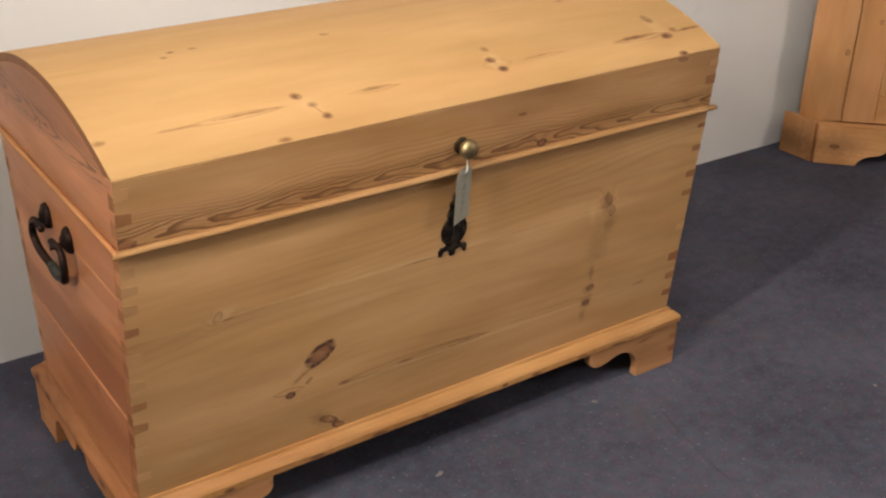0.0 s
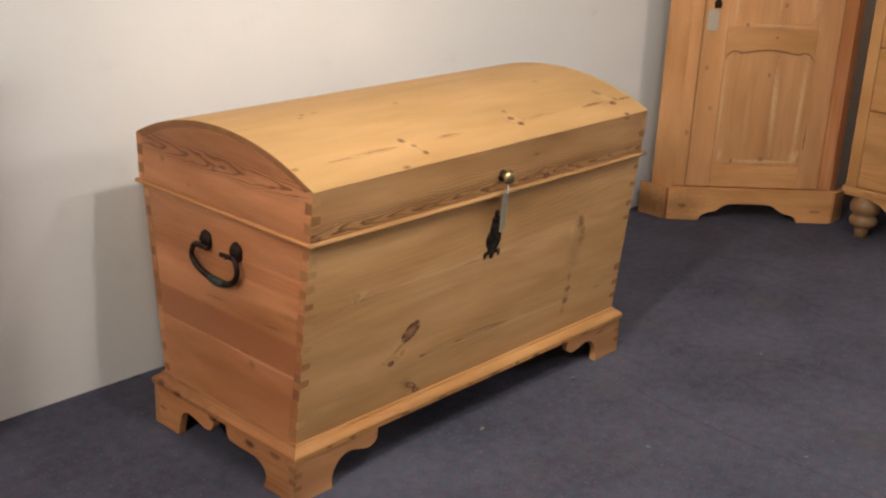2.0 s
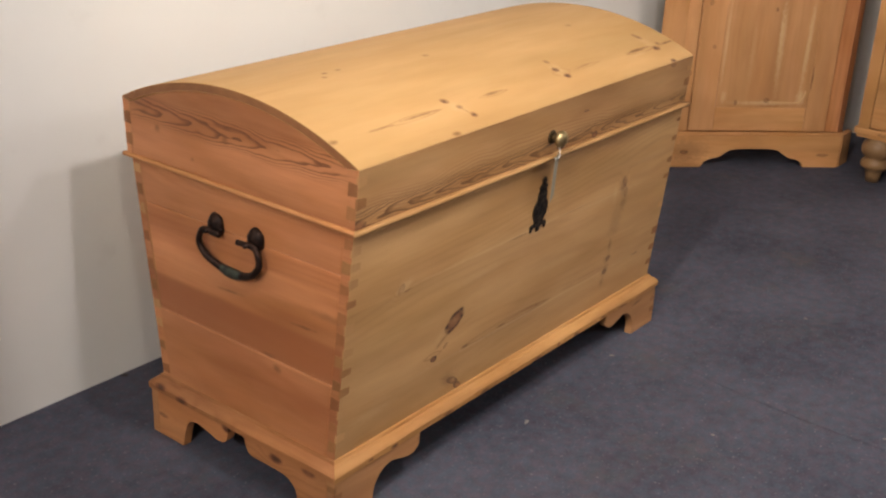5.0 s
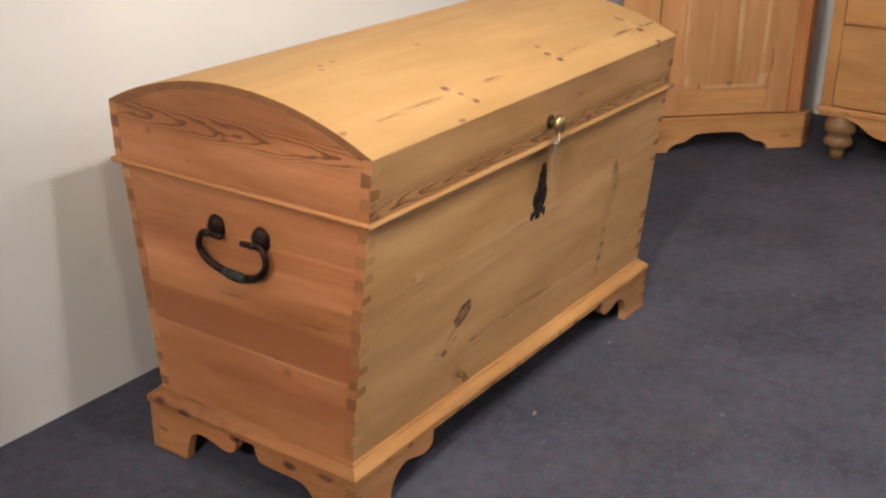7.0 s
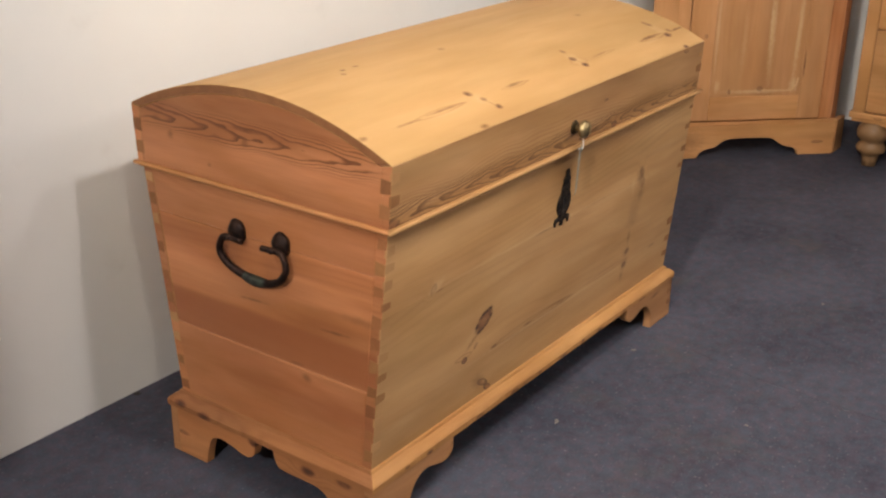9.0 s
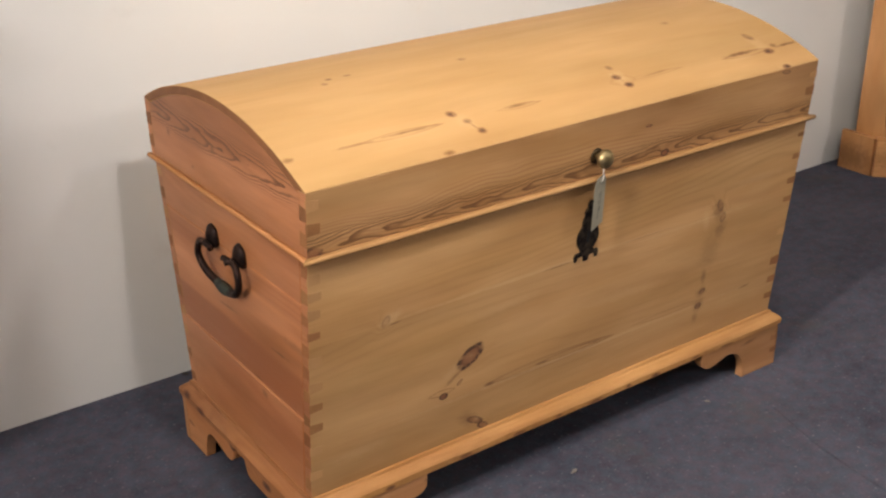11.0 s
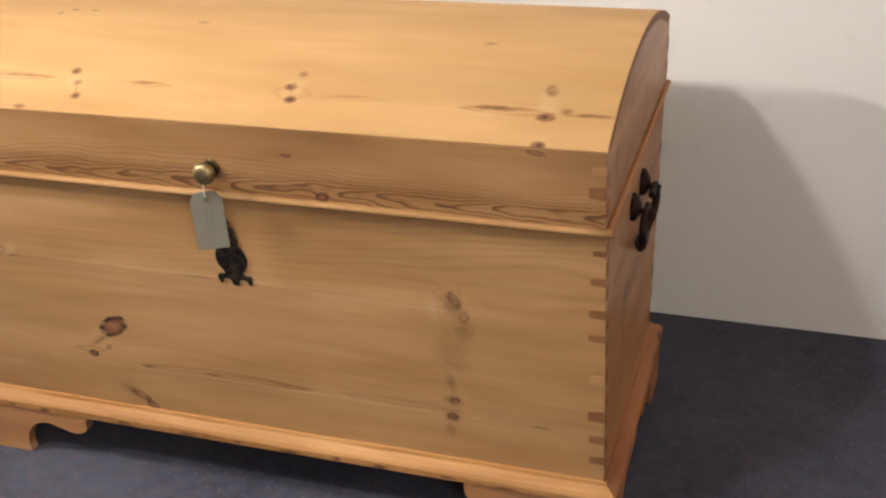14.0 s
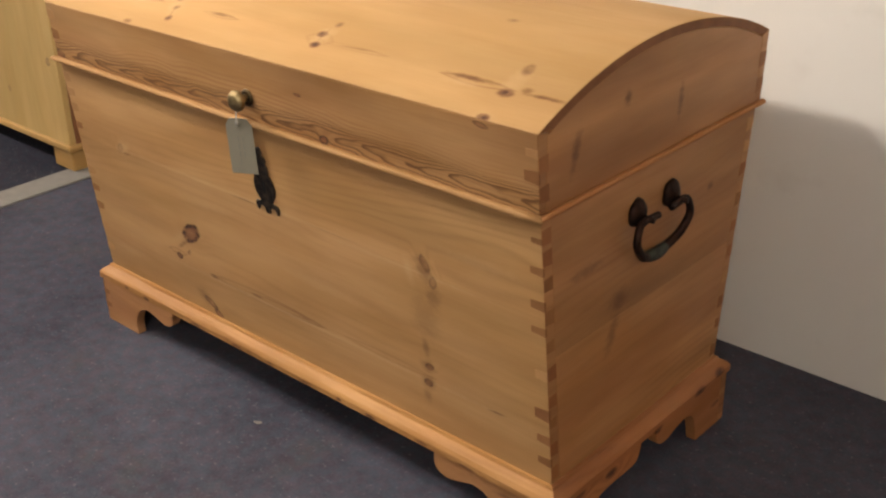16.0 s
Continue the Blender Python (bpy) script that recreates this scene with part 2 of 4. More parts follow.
DOME_KNOTS = ((-0.409, -0.04, 0.009, 0.008, 0, 0.5), (-0.391, -0.022, 0.010, 0.008, 0, 0.55), (-0.352, -0.02, 0.012, 0.007, 0, 0.4),
              (-0.124, -0.052, 0.014, 0.010, 0, 0.4), (-0.268, -0.218, 0.014, 0.012, -20, 0.75), (-0.252, -0.242, 0.012, 0.010, 0, 0.45),
              (-0.241, -0.270, 0.012, 0.010, 0, 0.75), (0.116, -0.193, 0.011, 0.012, 0, 0.4), (0.107, -0.223, 0.015, 0.011, 0, 0.85),
              (0.116, -0.249, 0.014, 0.011, 0, 0.9), (0.500, -0.196, 0.013, 0.020, 20, 0.6), (0.503, -0.251, 0.019, 0.012, 0, 0.95),
              (0.503, -0.299, 0.015, 0.009, 0, 0.95), (0.378, -0.078, 0.016, 0.010, 0, 0.3))
DOME_STREAKS = ((-0.36, -0.234, 0.07, 0.004, 0, 0.5), (-0.47, -0.236, 0.04, 0.004, 0, 0.4), (-0.135, -0.234, 0.035, 0.005, 0, 0.5), (0.432, -0.239, 0.055, 0.007, 0, 0.85),
                (0.565, -0.243, 0.05, 0.005, 2, 0.75), (-0.328, -0.297, 0.014, 0.007, 0, 0.6), (-0.589, -0.235, 0.015, 0.008, 0, 0.5), (0.53, -0.238, 0.012, 0.010, 0, 0.5),
                (-0.248, -0.256, 0.020, 0.0022, -68, 0.35), (0.111, -0.225, 0.030, 0.0025, -84, 0.3), (0.20, -0.236, 0.05, 0.003, 3, 0.35))
LEFT_KNOTS = ((0.03, 0.400, 0.045, 0.004, -3, 0.5), (-0.17, 0.391, 0.04, 0.004, -3, 0.55), (-0.099, 0.279, 0.014, 0.012, 0, 0.45), (-0.075, 0.30, 0.02, 0.006, 0, 0.4), (-0.235, 0.43, 0.06, 0.01, 0, 0.25))
LEFT_LID_KNOTS = ((0.225, 0.686, 0.011, 0.010, 0, 0.45), (0.124, 0.645, 0.007, 0.006, 0, 0.45), (0.256, 0.708, 0.03, 0.004, 0, 0.5), (0.03, 0.705, 0.012, 0.012, 0, 0.45), (-0.05, 0.790, 0.02, 0.004, 0, 0.5))
RIGHT_KNOTS = ((-0.085, 0.398, 0.032, 0.024, 0, 0.5), (-0.10, 0.345, 0.016, 0.05, -20, 0.35), (-0.18, 0.486, 0.05, 0.012, 0, 0.35), (0.175, 0.505, 0.014, 0.010, 0, 0.5), (0.11, 0.137, 0.02, 0.006, 0, 0.6))
RIGHT_LID_KNOTS = ((-0.091, 0.729, 0.012, 0.015, 0, 0.75), (-0.215, 0.685, 0.012, 0.042, -14, 0.6), (0.057, 0.685, 0.010, 0.036, -4, 0.5))
BASE_KNOTS = ((-0.52, 0.112, 0.012, 0.006, 0, 0.7), (-0.45, 0.110, 0.016, 0.007, 0, 0.85), (-0.36, 0.09, 0.02, 0.008, 0, 0.6), (-0.28, 0.111, 0.022, 0.007, 0, 0.85), (-0.15, 0.110, 0.024, 0.006, 0, 0.8), (-0.05, 0.112, 0.014, 0.005, 0, 0.7),
              (0.05, 0.110, 0.030, 0.005, 0, 0.7), (0.14, 0.112, 0.012, 0.006, 0, 0.8), (0.22, 0.110, 0.022, 0.007, 0, 0.8), (0.34, 0.111, 0.020, 0.005, 0, 0.7), (0.44, 0.108, 0.030, 0.005, 0, 0.6), (0.52, 0.088, 0.03, 0.006, 5, 0.6))
BASE_SIDE_KNOTS = ((0.235, 0.118, 0.020, 0.010, 0, 0.8), (0.165, 0.112, 0.022, 0.011, 0, 0.85), (0.03, 0.100, 0.020, 0.013, 0, 0.9), (-0.11, 0.090, 0.022, 0.012, 0, 0.9), (-0.20, 0.098, 0.022, 0.011, 0, 0.7), (0.235, 0.05, 0.02, 0.008, 0, 0.5))

PINE, PINE_DARK = (0.482, 0.281, 0.121), (0.288, 0.144, 0.055)
mat_front = pine("pine_front", 0, 2, PINE, PINE_DARK, FRONT_KNOTS, 0.30, 1.0, mottle=0.7, shift=0.12, streaks=FRONT_STREAKS, pale=((-0.262, 0.319, 0.006, 0.004, 30, 0.5), (-0.240, 0.166, 0.007, 0.005, 0, 0.6), (-0.44, 0.456, 0.030, 0.016, 20, 0.30), (-0.12, 0.4505, 0.42, 0.005, 0, 0.26), (0.30, 0.441, 0.25, 0.004, 0, 0.2), (0.05, 0.2315, 0.55, 0.005, 0, 0.28),
                       (-0.30, 0.30, 0.05, 0.012, 32, 0.16), (0.33, 0.44, 0.012, 0.04, 12, 0.2), (-0.20, 0.40, 0.12, 0.012, 2, 0.14), (0.12, 0.33, 0.16, 0.014, -2, 0.14), (0.48, 0.50, 0.10, 0.012, 0, 0.15), (-0.50, 0.20, 0.08, 0.014, 0, 0.14)),
                 eyes=((-0.06, 0.239, 0.165, 0.012, 0.75), (-0.02, 0.240, 0.085, 0.006, 1.0), (-0.12, 0.236, 0.05, 0.004, 0.8), (-0.325, 0.258, 0.03, 0.007, 0.6), (0.26, 0.243, 0.11, 0.006, 0.4)))
mat_lid_front = pine("pine_lid_front", 0, 2, (0.440, 0.246, 0.106), (0.20, 0.085, 0.030), LID_KNOTS, 0.36, 5.2, rings=150, coarse=11.0, zone=(0.648, 0.026), sway=3.2, arches=(-1.0, 0.631, 620.0, 0.090, 0.030, -0.62, 0.62))
mat_dome = pine("pine_dome", 0, 1, (0.420, 0.252, 0.107), (0.312, 0.170, 0.065), [(a, b, c * 1.05, d * 1.05, e, f) for a, b, c, d, e, f in DOME_KNOTS], 0.20, 2.0, streaks=DOME_STREAKS, shift=0.06, rough=0.62, mottle=0.45, gleam=0.14, core=(0.16, 0.066, 0.032), solid=True,
                pale=((-0.258, -0.240, 0.030, 0.020, -60, 0.12), (0.112, -0.225, 0.022, 0.030, 0, 0.22), (0.500, -0.225, 0.022, 0.035, 0, 0.14), (0.503, -0.299, 0.026, 0.012, 0, 0.14), (0.42, -0.252, 0.05, 0.006, 0, 0.15), (-0.36, -0.245, 0.07, 0.006, 0, 0.12)),
                eyes=((0.445, -0.241, 0.070, 0.008, 0.75), (0.113, -0.234, 0.032, 0.016, 0.40), (0.19, -0.236, 0.08, 0.006, 0.35), (-0.38, -0.236, 0.085, 0.008, 0.65), (-0.135, -0.236, 0.05, 0.006, 0.5)))
mat_left = pine("pine_left", 1, 2, (0.440, 0.186, 0.079), (0.270, 0.092, 0.036), (), 0.30, 3.0, streaks=LEFT_KNOTS, bands=((0.338, 0.040, 0.75), (0.497, 0.022, 0.35)))
mat_left_lid = pine("pine_left_lid", 1, 2, (0.440, 0.186, 0.079), (0.212, 0.076, 0.030), (), 0.30, 6.0, streaks=LEFT_LID_KNOTS, arches=(-1.0, 0.716, 420.0, 0.105, 0.036, -0.27, 0.30))
mat_right = pine("pine_right", 1, 2, (0.42, 0.218, 0.09), (0.235, 0.10, 0.038), (), 0.25, 4.0, streaks=[(a, b, c, d, e, f * 1.35) for a, b, c, d, e, f in RIGHT_KNOTS])
mat_right_lid = pine("pine_right_lid", 1, 2, (0.42, 0.218, 0.09), (0.235, 0.10, 0.038), (), 0.25, 7.0, streaks=[(a, b, c, d, e, f * 1.25) for a, b, c, d, e, f in RIGHT_LID_KNOTS])
mat_base = pine("pine_base", 0, 2, (0.50, 0.258, 0.088), (0.28, 0.115, 0.036), BASE_KNOTS, 0.5, 8.0, rough=0.55, solid=True, core=(0.13, 0.048, 0.022))
mat_base_side = pine("pine_base_side", 1, 2, (0.455, 0.200, 0.080), (0.235, 0.088, 0.033), [(a, b, c * 1.2, d * 1.1, e, min(1.0, f * 1.1)) for a, b, c, d, e, f in BASE_SIDE_KNOTS], 0.5, 9.0, rough=0.55, solid=True, core=(0.12, 0.042, 0.020))
mat_foot = pine("pine_foot", 0, 2, (0.46, 0.235, 0.105), (0.26, 0.11, 0.045), (), 0.45, 26.0, rough=0.55, streaks=BASE_KNOTS)
mat_bead = pine("pine_bead", 0, 2, (0.37, 0.208, 0.086), (0.28, 0.142, 0.055), (), 0.1, 21.0, shift=0.05, rough=0.62, gleam=0.18)
mat_bead_side = pine("pine_bead_side", 1, 2, (0.47, 0.225, 0.092), (0.32, 0.135, 0.052), (), 0.1, 22.0, shift=0.05, rough=0.62, gleam=0.18)
mat_end = end_grain("pine_end_grain", (0.34, 0.155, 0.062), (0.17, 0.07, 0.028))
mat_tail = end_grain("pine_dovetail", (0.34, 0.165, 0.064), (0.19, 0.083, 0.031))
mat_tail_side = end_grain("pine_dovetail_side", (0.35, 0.150, 0.060), (0.21, 0.083, 0.032))
mat_tail_pale = end_grain("pine_dovetail_pale", (0.50, 0.29, 0.13), (0.36, 0.19, 0.08))


def metal(name, colour, spots, rough, metallic=1.0, scale=60.0, bump=0.2):
    n = Nodes(name)
    co = n.node("ShaderNodeTexCoord").outputs["Object"]
    broad, fine = n.noise(co, scale, 3.0), n.noise(co, scale * 6, 2.0)
    n.bump(fine, bump, 0.001)
    return n.set(Base_Color=n.mix(n.smooth(broad, 0.4, 0.65), colour, spots), Metallic=metallic, Roughness=n.remap(fine, 0.2, 0.8, rough - 0.1, rough + 0.15))


mat_brass = metal("aged_brass", (0.40, 0.31, 0.16), (0.24, 0.18, 0.09), 0.44)
mat_brass_dark = metal("tarnished_brass", (0.10, 0.07, 0.035), (0.05, 0.035, 0.02), 0.45)
mat_iron = metal("black_iron", (0.022, 0.014, 0.012), (0.048, 0.026, 0.019), 0.55, 0.9, 70.0, 0.5)
mat_plate = metal("worn_black_plate", (0.030, 0.024, 0.020), (0.10, 0.075, 0.05), 0.38, 0.85, 90.0, 0.5)
mat_verdigris = metal("green_worn_iron", (0.05, 0.06, 0.045), (0.02, 0.02, 0.018), 0.5, 0.5)


def paper(name, a, b):
    n = Nodes(name)
    co = n.node("ShaderNodeTexCoord").outputs["Object"]
    fine, broad = n.noise(co, 500.0, 3.0), n.noise(co, 40.0, 2.0)
    n.bump(fine, 0.1, 0.0005)
    return n.set(Base_Color=n.mix(n.math("ADD", n.math("MULTIPLY", fine, 0.4), n.math("MULTIPLY", broad, 0.6)), a, b), Roughness=0.75)


mat_card = paper("grey_card", (0.325, 0.300, 0.225), (0.25, 0.232, 0.175))
mat_tag = paper("beige_card", (0.44, 0.37, 0.28), (0.36, 0.30, 0.23))
mat_print = paper("faint_print", (0.26, 0.25, 0.205), (0.21, 0.205, 0.17))
mat_string = paper("white_string", (0.72, 0.68, 0.62), (0.55, 0.52, 0.47))


def wall_paint():
    n = Nodes("white_wall_paint")
    co = n.node("ShaderNodeTexCoord").outputs["Object"]
    roller, broad, scuff = n.noise(co, 260.0, 3.0), n.noise(co, 1.6, 3.0), n.noise(co, 9.0, 4.0)
    colour = n.mix(n.smooth(broad, 0.3, 0.7), (0.790, 0.778, 0.732), (0.750, 0.738, 0.696))
    colour = n.mix(n.smooth(scuff, 0.62, 0.80, 0.0, 0.35), colour, (0.62, 0.59, 0.54))
    n.bump(roller, 0.12, 0.001)
    return n.set(Base_Color=colour, Roughness=0.7, Specular_IOR_Level=0.25)


def carpet(name, a, b, stain):
    n = Nodes(name)
    co = n.node("ShaderNodeTexCoord").outputs["Object"]
    tuft, clump = n.noise(co, 190.0, 4.0, 0.7), n.noise(co, 30.0, 5.0, 0.65)
    broad, worn, fleck = n.noise(co, 2.3, 4.0, 0.6), n.noise(co, 5.0, 4.0, 0.6), n.noise(co, 120.0, 2.0)
    fac = n.math("ADD", n.math("MULTIPLY", n.math("SUBTRACT", tuft, 0.5), 0.9), n.math("MULTIPLY", n.math("SUBTRACT", clump, 0.5), 1.0))
    fac = n.math("ADD", n.math("ADD", fac, n.math("MULTIPLY", n.math("SUBTRACT", broad, 0.5), 1.5)), 0.42, clamp=True)
    colour = n.mix(fac, a, b)
    colour = n.mix(n.smooth(worn, 0.52, 0.80, 0.0, 0.5), colour, stain)
    dye = n.noise(co, 42.0, 3.0, 0.6)
    colour = n.mix(n.smooth(dye, 0.38, 0.62), n.mix(1.0, colour, (1.10, 0.97, 0.96), "MULTIPLY"), n.mix(1.0, colour, (0.92, 1.03, 1.02), "MULTIPLY"))
    colour = n.mix(n.smooth(fleck, 0.64, 0.74, 0.0, 0.55), colour, (0.19, 0.185, 0.185))
    n.bump(n.math("ADD", tuft, n.math("MULTIPLY", clump, 0.5)), 0.35, 0.003)
    return n.set(Base_Color=colour, Roughness=0.95, Specular_IOR_Level=0.08)


mat_wall = wall_paint()
# for the unseen walls: darkened so that less bounce light fills the shadows
mat_unseen_wall = paper("unseen_wall_low_bounce", (0.34, 0.31, 0.27), (0.27, 0.245, 0.215))
mat_carpet = carpet("navy_carpet", (0.044, 0.045, 0.061), (0.102, 0.103, 0.133), (0.098, 0.087, 0.083))
# seam darker than the carpet, painting in the shade a groove would hold
mat_seam = carpet("shaded_carpet_seam", (0.040, 0.041, 0.055), (0.088, 0.089, 0.114), (0.082, 0.073, 0.070))
mat_dark_carpet = carpet("dark_navy_carpet", (0.022, 0.023, 0.034), (0.05, 0.05, 0.065), (0.05, 0.045, 0.042))
# the ceiling is unseen too; its grey holds the bounce light down
mat_ceiling = paper("unseen_ceiling_low_bounce", (0.46, 0.45, 0.43), (0.40, 0.39, 0.375))
mat_strip = paper("worn_edge_strip", (0.27, 0.255, 0.225), (0.16, 0.15, 0.135))
mat_lint = paper("pale_lint", (0.20, 0.175, 0.15), (0.12, 0.108, 0.095))
mat_crumb = paper("dark_crumb", (0.035, 0.025, 0.02), (0.02, 0.016, 0.014))


# ---- building helpers ----
def part(name, bm, material, parent, label=""):
    """Links a bmesh as one mesh object under a thing or a part."""
    mesh = bpy.data.meshes.new(name)
    bmesh.ops.recalc_face_normals(bm, faces=bm.faces)
    bm.to_mesh(mesh)
    bm.free()
    for m in material if isinstance(material, (tuple, list)) else (material,):
        mesh.materials.append(m)
    ob = new(name, mesh)
    if parent is not None:
        ob.parent = parent
    return tagged(ob, label=label)


def thing(name, m, label, category, group=""):
    ob = new(name)
    ob.matrix_world = m
    return tagged(ob, label=label, category=category, group=group)


def soften(bm, offset, segments=1, angle=30):
    edges = [e for e in bm.edges if len(e.link_faces) == 2 and e.calc_face_angle(0) > radians(angle)]
    if offset and edges:
        bmesh.ops.bevel(bm, geom=edges, offset=offset, segments=segments, affect="EDGES", profile=0.6)
    return bm


def box(x0, x1, y0, y1, z0, z1, bevel=0.0015, segments=1):
    bm = bmesh.new()
    bmesh.ops.create_cube(bm, size=1.0)
    for v in bm.verts:
        v.co = Vector((x0 if v.co.x < 0 else x1, y0 if v.co.y < 0 else y1, z0 if v.co.z < 0 else z1))
    return soften(bm, bevel, segments)


def prism(points, place, bevel=0.001):
    """A flat outline (a, b), given depth: place(a, b, 0) and place(a, b, 1) are its two faces."""
    bm = bmesh.new()
    low = [bm.verts.new(place(a, b, 0)) for a, b in points]
    high = [bm.verts.new(place(a, b, 1)) for a, b in points]
    bm.faces.new(low)
    bm.faces.new(high[::-1])
    for i in range(len(points)):
        j = (i + 1) % len(points)
        bm.faces.new((low[i], low[j], high[j], high[i]))
    bmesh.ops.recalc_face_normals(bm, faces=bm.faces)
    return soften(bm, bevel, 1, 40)


def lathe(profile, m=Matrix(), count=24):
    """Turns (radius, height) round the z axis of m."""
    bm = bmesh.new()
    rows = []
    for r, z in profile:
        if r < 1e-6:
            rows.append([bm.verts.new(m @ Vector((0, 0, z)))])
        else:
            rows.append([bm.verts.new(m @ Vector((r * math.cos(k * math.tau / count), r * math.sin(k * math.tau / count), z))) for k in range(count)])
    for a, b in zip(rows, rows[1:]):
        for k in range(count):
            ring = [a[k % len(a)], a[(k + 1) % len(a)], b[(k + 1) % len(b)], b[k % len(b)]]
            ring = list(dict.fromkeys(ring))
            if len(ring) > 2:
                bm.faces.new(ring)
    for f in bm.faces:
        f.smooth = True
    return bm


def tube(points, radii, count=10):
    """A round bar along points."""
    bm = bmesh.new()
    points = [Vector(p) for p in points]
    rows, side = [], None
    for i, p in enumerate(points):
        way = (points[min(i + 1, len(points) - 1)] - points[max(i - 1, 0)]).normalized()
        side = (Vector((1, 0, 0)) if abs(way.x) < 0.9 else Vector((0, 1, 0))) if side is None else side
        side = (side - way * side.dot(way)).normalized()
        other = way.cross(side)
        r = radii[i] if isinstance(radii, (tuple, list)) else radii
        rows.append([bm.verts.new(p + r * (math.cos(k * math.tau / count) * side + math.sin(k * math.tau / count) * other)) for k in range(count)])
    for a, b in zip(rows, rows[1:]):
        for k in range(count):
            bm.faces.new((a[k], a[(k + 1) % count], b[(k + 1) % count], b[k]))
    bm.faces.new(rows[0][::-1])
    bm.faces.new(rows[-1])
    for f in bm.faces:
        f.smooth = True
    return bm


def curve(points, steps=6):
    """A smooth line through points (Catmull-Rom)."""
    pts = [Vector(p) for p in points]
    out = []
    for i in range(len(pts) - 1):
        a, b, c, d = pts[max(i - 1, 0)], pts[i], pts[i + 1], pts[min(i + 2, len(pts) - 1)]
        for k in range(steps):
            t = k / steps
            out.append(0.5 * (2 * b + (c - a) * t + (2 * a - 5 * b + 4 * c - d) * t * t + (3 * b - a - 3 * c + d) * t ** 3))
    return out + [pts[-1]]


def outline(points, steps=5):
    return [(p.x, p.y) for p in curve([(a, b, 0) for a, b in points], steps)]


def sheet(x0, x1, y0, y1, z0, z1):
    return box(x0, x1, y0, y1, z0, z1, 0)


# ---- the room ----
WEST, EAST, SOUTH, NORTH, TOP = -4.2, 3.88, -3.6, 2.2, 2.95
tagged(part("floor", sheet(-0.395, EAST, SOUTH, NORTH, -0.10, 0.0), mat_carpet, None, "worn navy blue carpet with pale specks of lint"), kind="structure", category="floor")
# west of the strip the floor has a darker tone
tagged(part("floor_west", sheet(WEST, -0.395, SOUTH, NORTH, -0.10, -0.002), mat_dark_carpet, None, "floor beyond the edge strip, in a darker navy"), kind="structure", category="floor")
tagged(part("wall_north", sheet(WEST, EAST, NORTH, NORTH + 0.12, -0.10, TOP), mat_wall, None, "plain off-white painted wall"), kind="structure", category="wall")
tagged(part("wall_east", sheet(EAST, EAST + 0.12, SOUTH, NORTH + 0.12, -0.10, TOP), mat_wall, None, "plain off-white painted wall"), kind="structure", category="wall")
tagged(part("wall_west", sheet(WEST - 0.12, WEST, SOUTH, NORTH + 0.12, -0.10, TOP), mat_unseen_wall, None, "unseen wall closing the room, darkened to cut bounce light"), kind="structure", category="wall")
tagged(part("wall_south", sheet(WEST - 0.12, EAST + 0.12, SOUTH - 0.12, SOUTH, -0.10, TOP), mat_unseen_wall, None, "unseen wall closing the room, darkened to cut bounce light"), kind="structure", category="wall")
tagged(part("ceiling", sheet(WEST - 0.12, EAST + 0.12, SOUTH - 0.12, NORTH + 0.12, TOP, TOP + 0.1), mat_ceiling, None, "unseen ceiling, greyed to cut bounce light"), kind="structure", category="ceiling")
tagged(part("trim", box(-0.445, -0.345, SOUTH, NORTH, -0.004, 0.006, 0.003, 2), mat_strip, None, "worn pale edge strip in the floor"), kind="structure", category="trim")


part("carpet_seam", tube(curve([(1.49, 1.28, -0.0056), (1.445, 1.10, -0.0040), (1.425, 0.86, -0.0036), (1.42, 0.636, -0.0034), (1.38, 0.30, -0.0038), (1.33, -0.1, -0.0056)], 8), 0.0060, 10), mat_seam, bpy.data.objects["floor"], "faint raised carpet seam")


# ---- the dome-topped chest ----
CHEST = pose(1.028, 1.680, 0)
chest = thing("blanket_chest", CHEST, "waxed antique pine chest with a domed lid and bracket feet", "chest")
HX, ZB, ZT = 0.598, 0.130, 0.607          # half length, body bottom and top
BASE_Y, LEAN_Y = 0.2485, 0.091            # half depth at the bottom, and how the front and back lean out
THICK = 0.022


def depth_at(z, side=-1):
    return BASE_Y + (LEAN_Y if side < 0 else 0.128) * (z - ZB)


def long_board(name, side, z0, z1, material, parent, label=""):
    """A board of the front (side -1) or back (side 1), leaning out, with the end faces in the side's wood."""
    g = 0.00002
    bm = bmesh.new()
    vs = {}
    for x in (-HX, HX):
        for z in (z0 + g, z1 - g):
            for k in (0, 1):
                vs[x, z, k] = bm.verts.new((x, side * (depth_at(z, side) - k * THICK), z))
    a, b, c, d = (-HX, z0 + g), (HX, z0 + g), (HX, z1 - g), (-HX, z1 - g)
    bm.faces.new([vs[(*q, 0)] for q in (a, b, c, d)])
    bm.faces.new([vs[(*q, 1)] for q in (d, c, b, a)])
    for p, q in ((a, b), (b, c), (c, d), (d, a)):
        bm.faces.new([vs[(*p, 0)], vs[(*p, 1)], vs[(*q, 1)], vs[(*q, 0)]])
    bmesh.ops.recalc_face_normals(bm, faces=bm.faces)
    for f in bm.faces:
        f.material_index = 1 if f.normal.x < -0.8 else 2 if f.normal.x > 0.8 else 0
    return part(name, bm, material, parent, label)


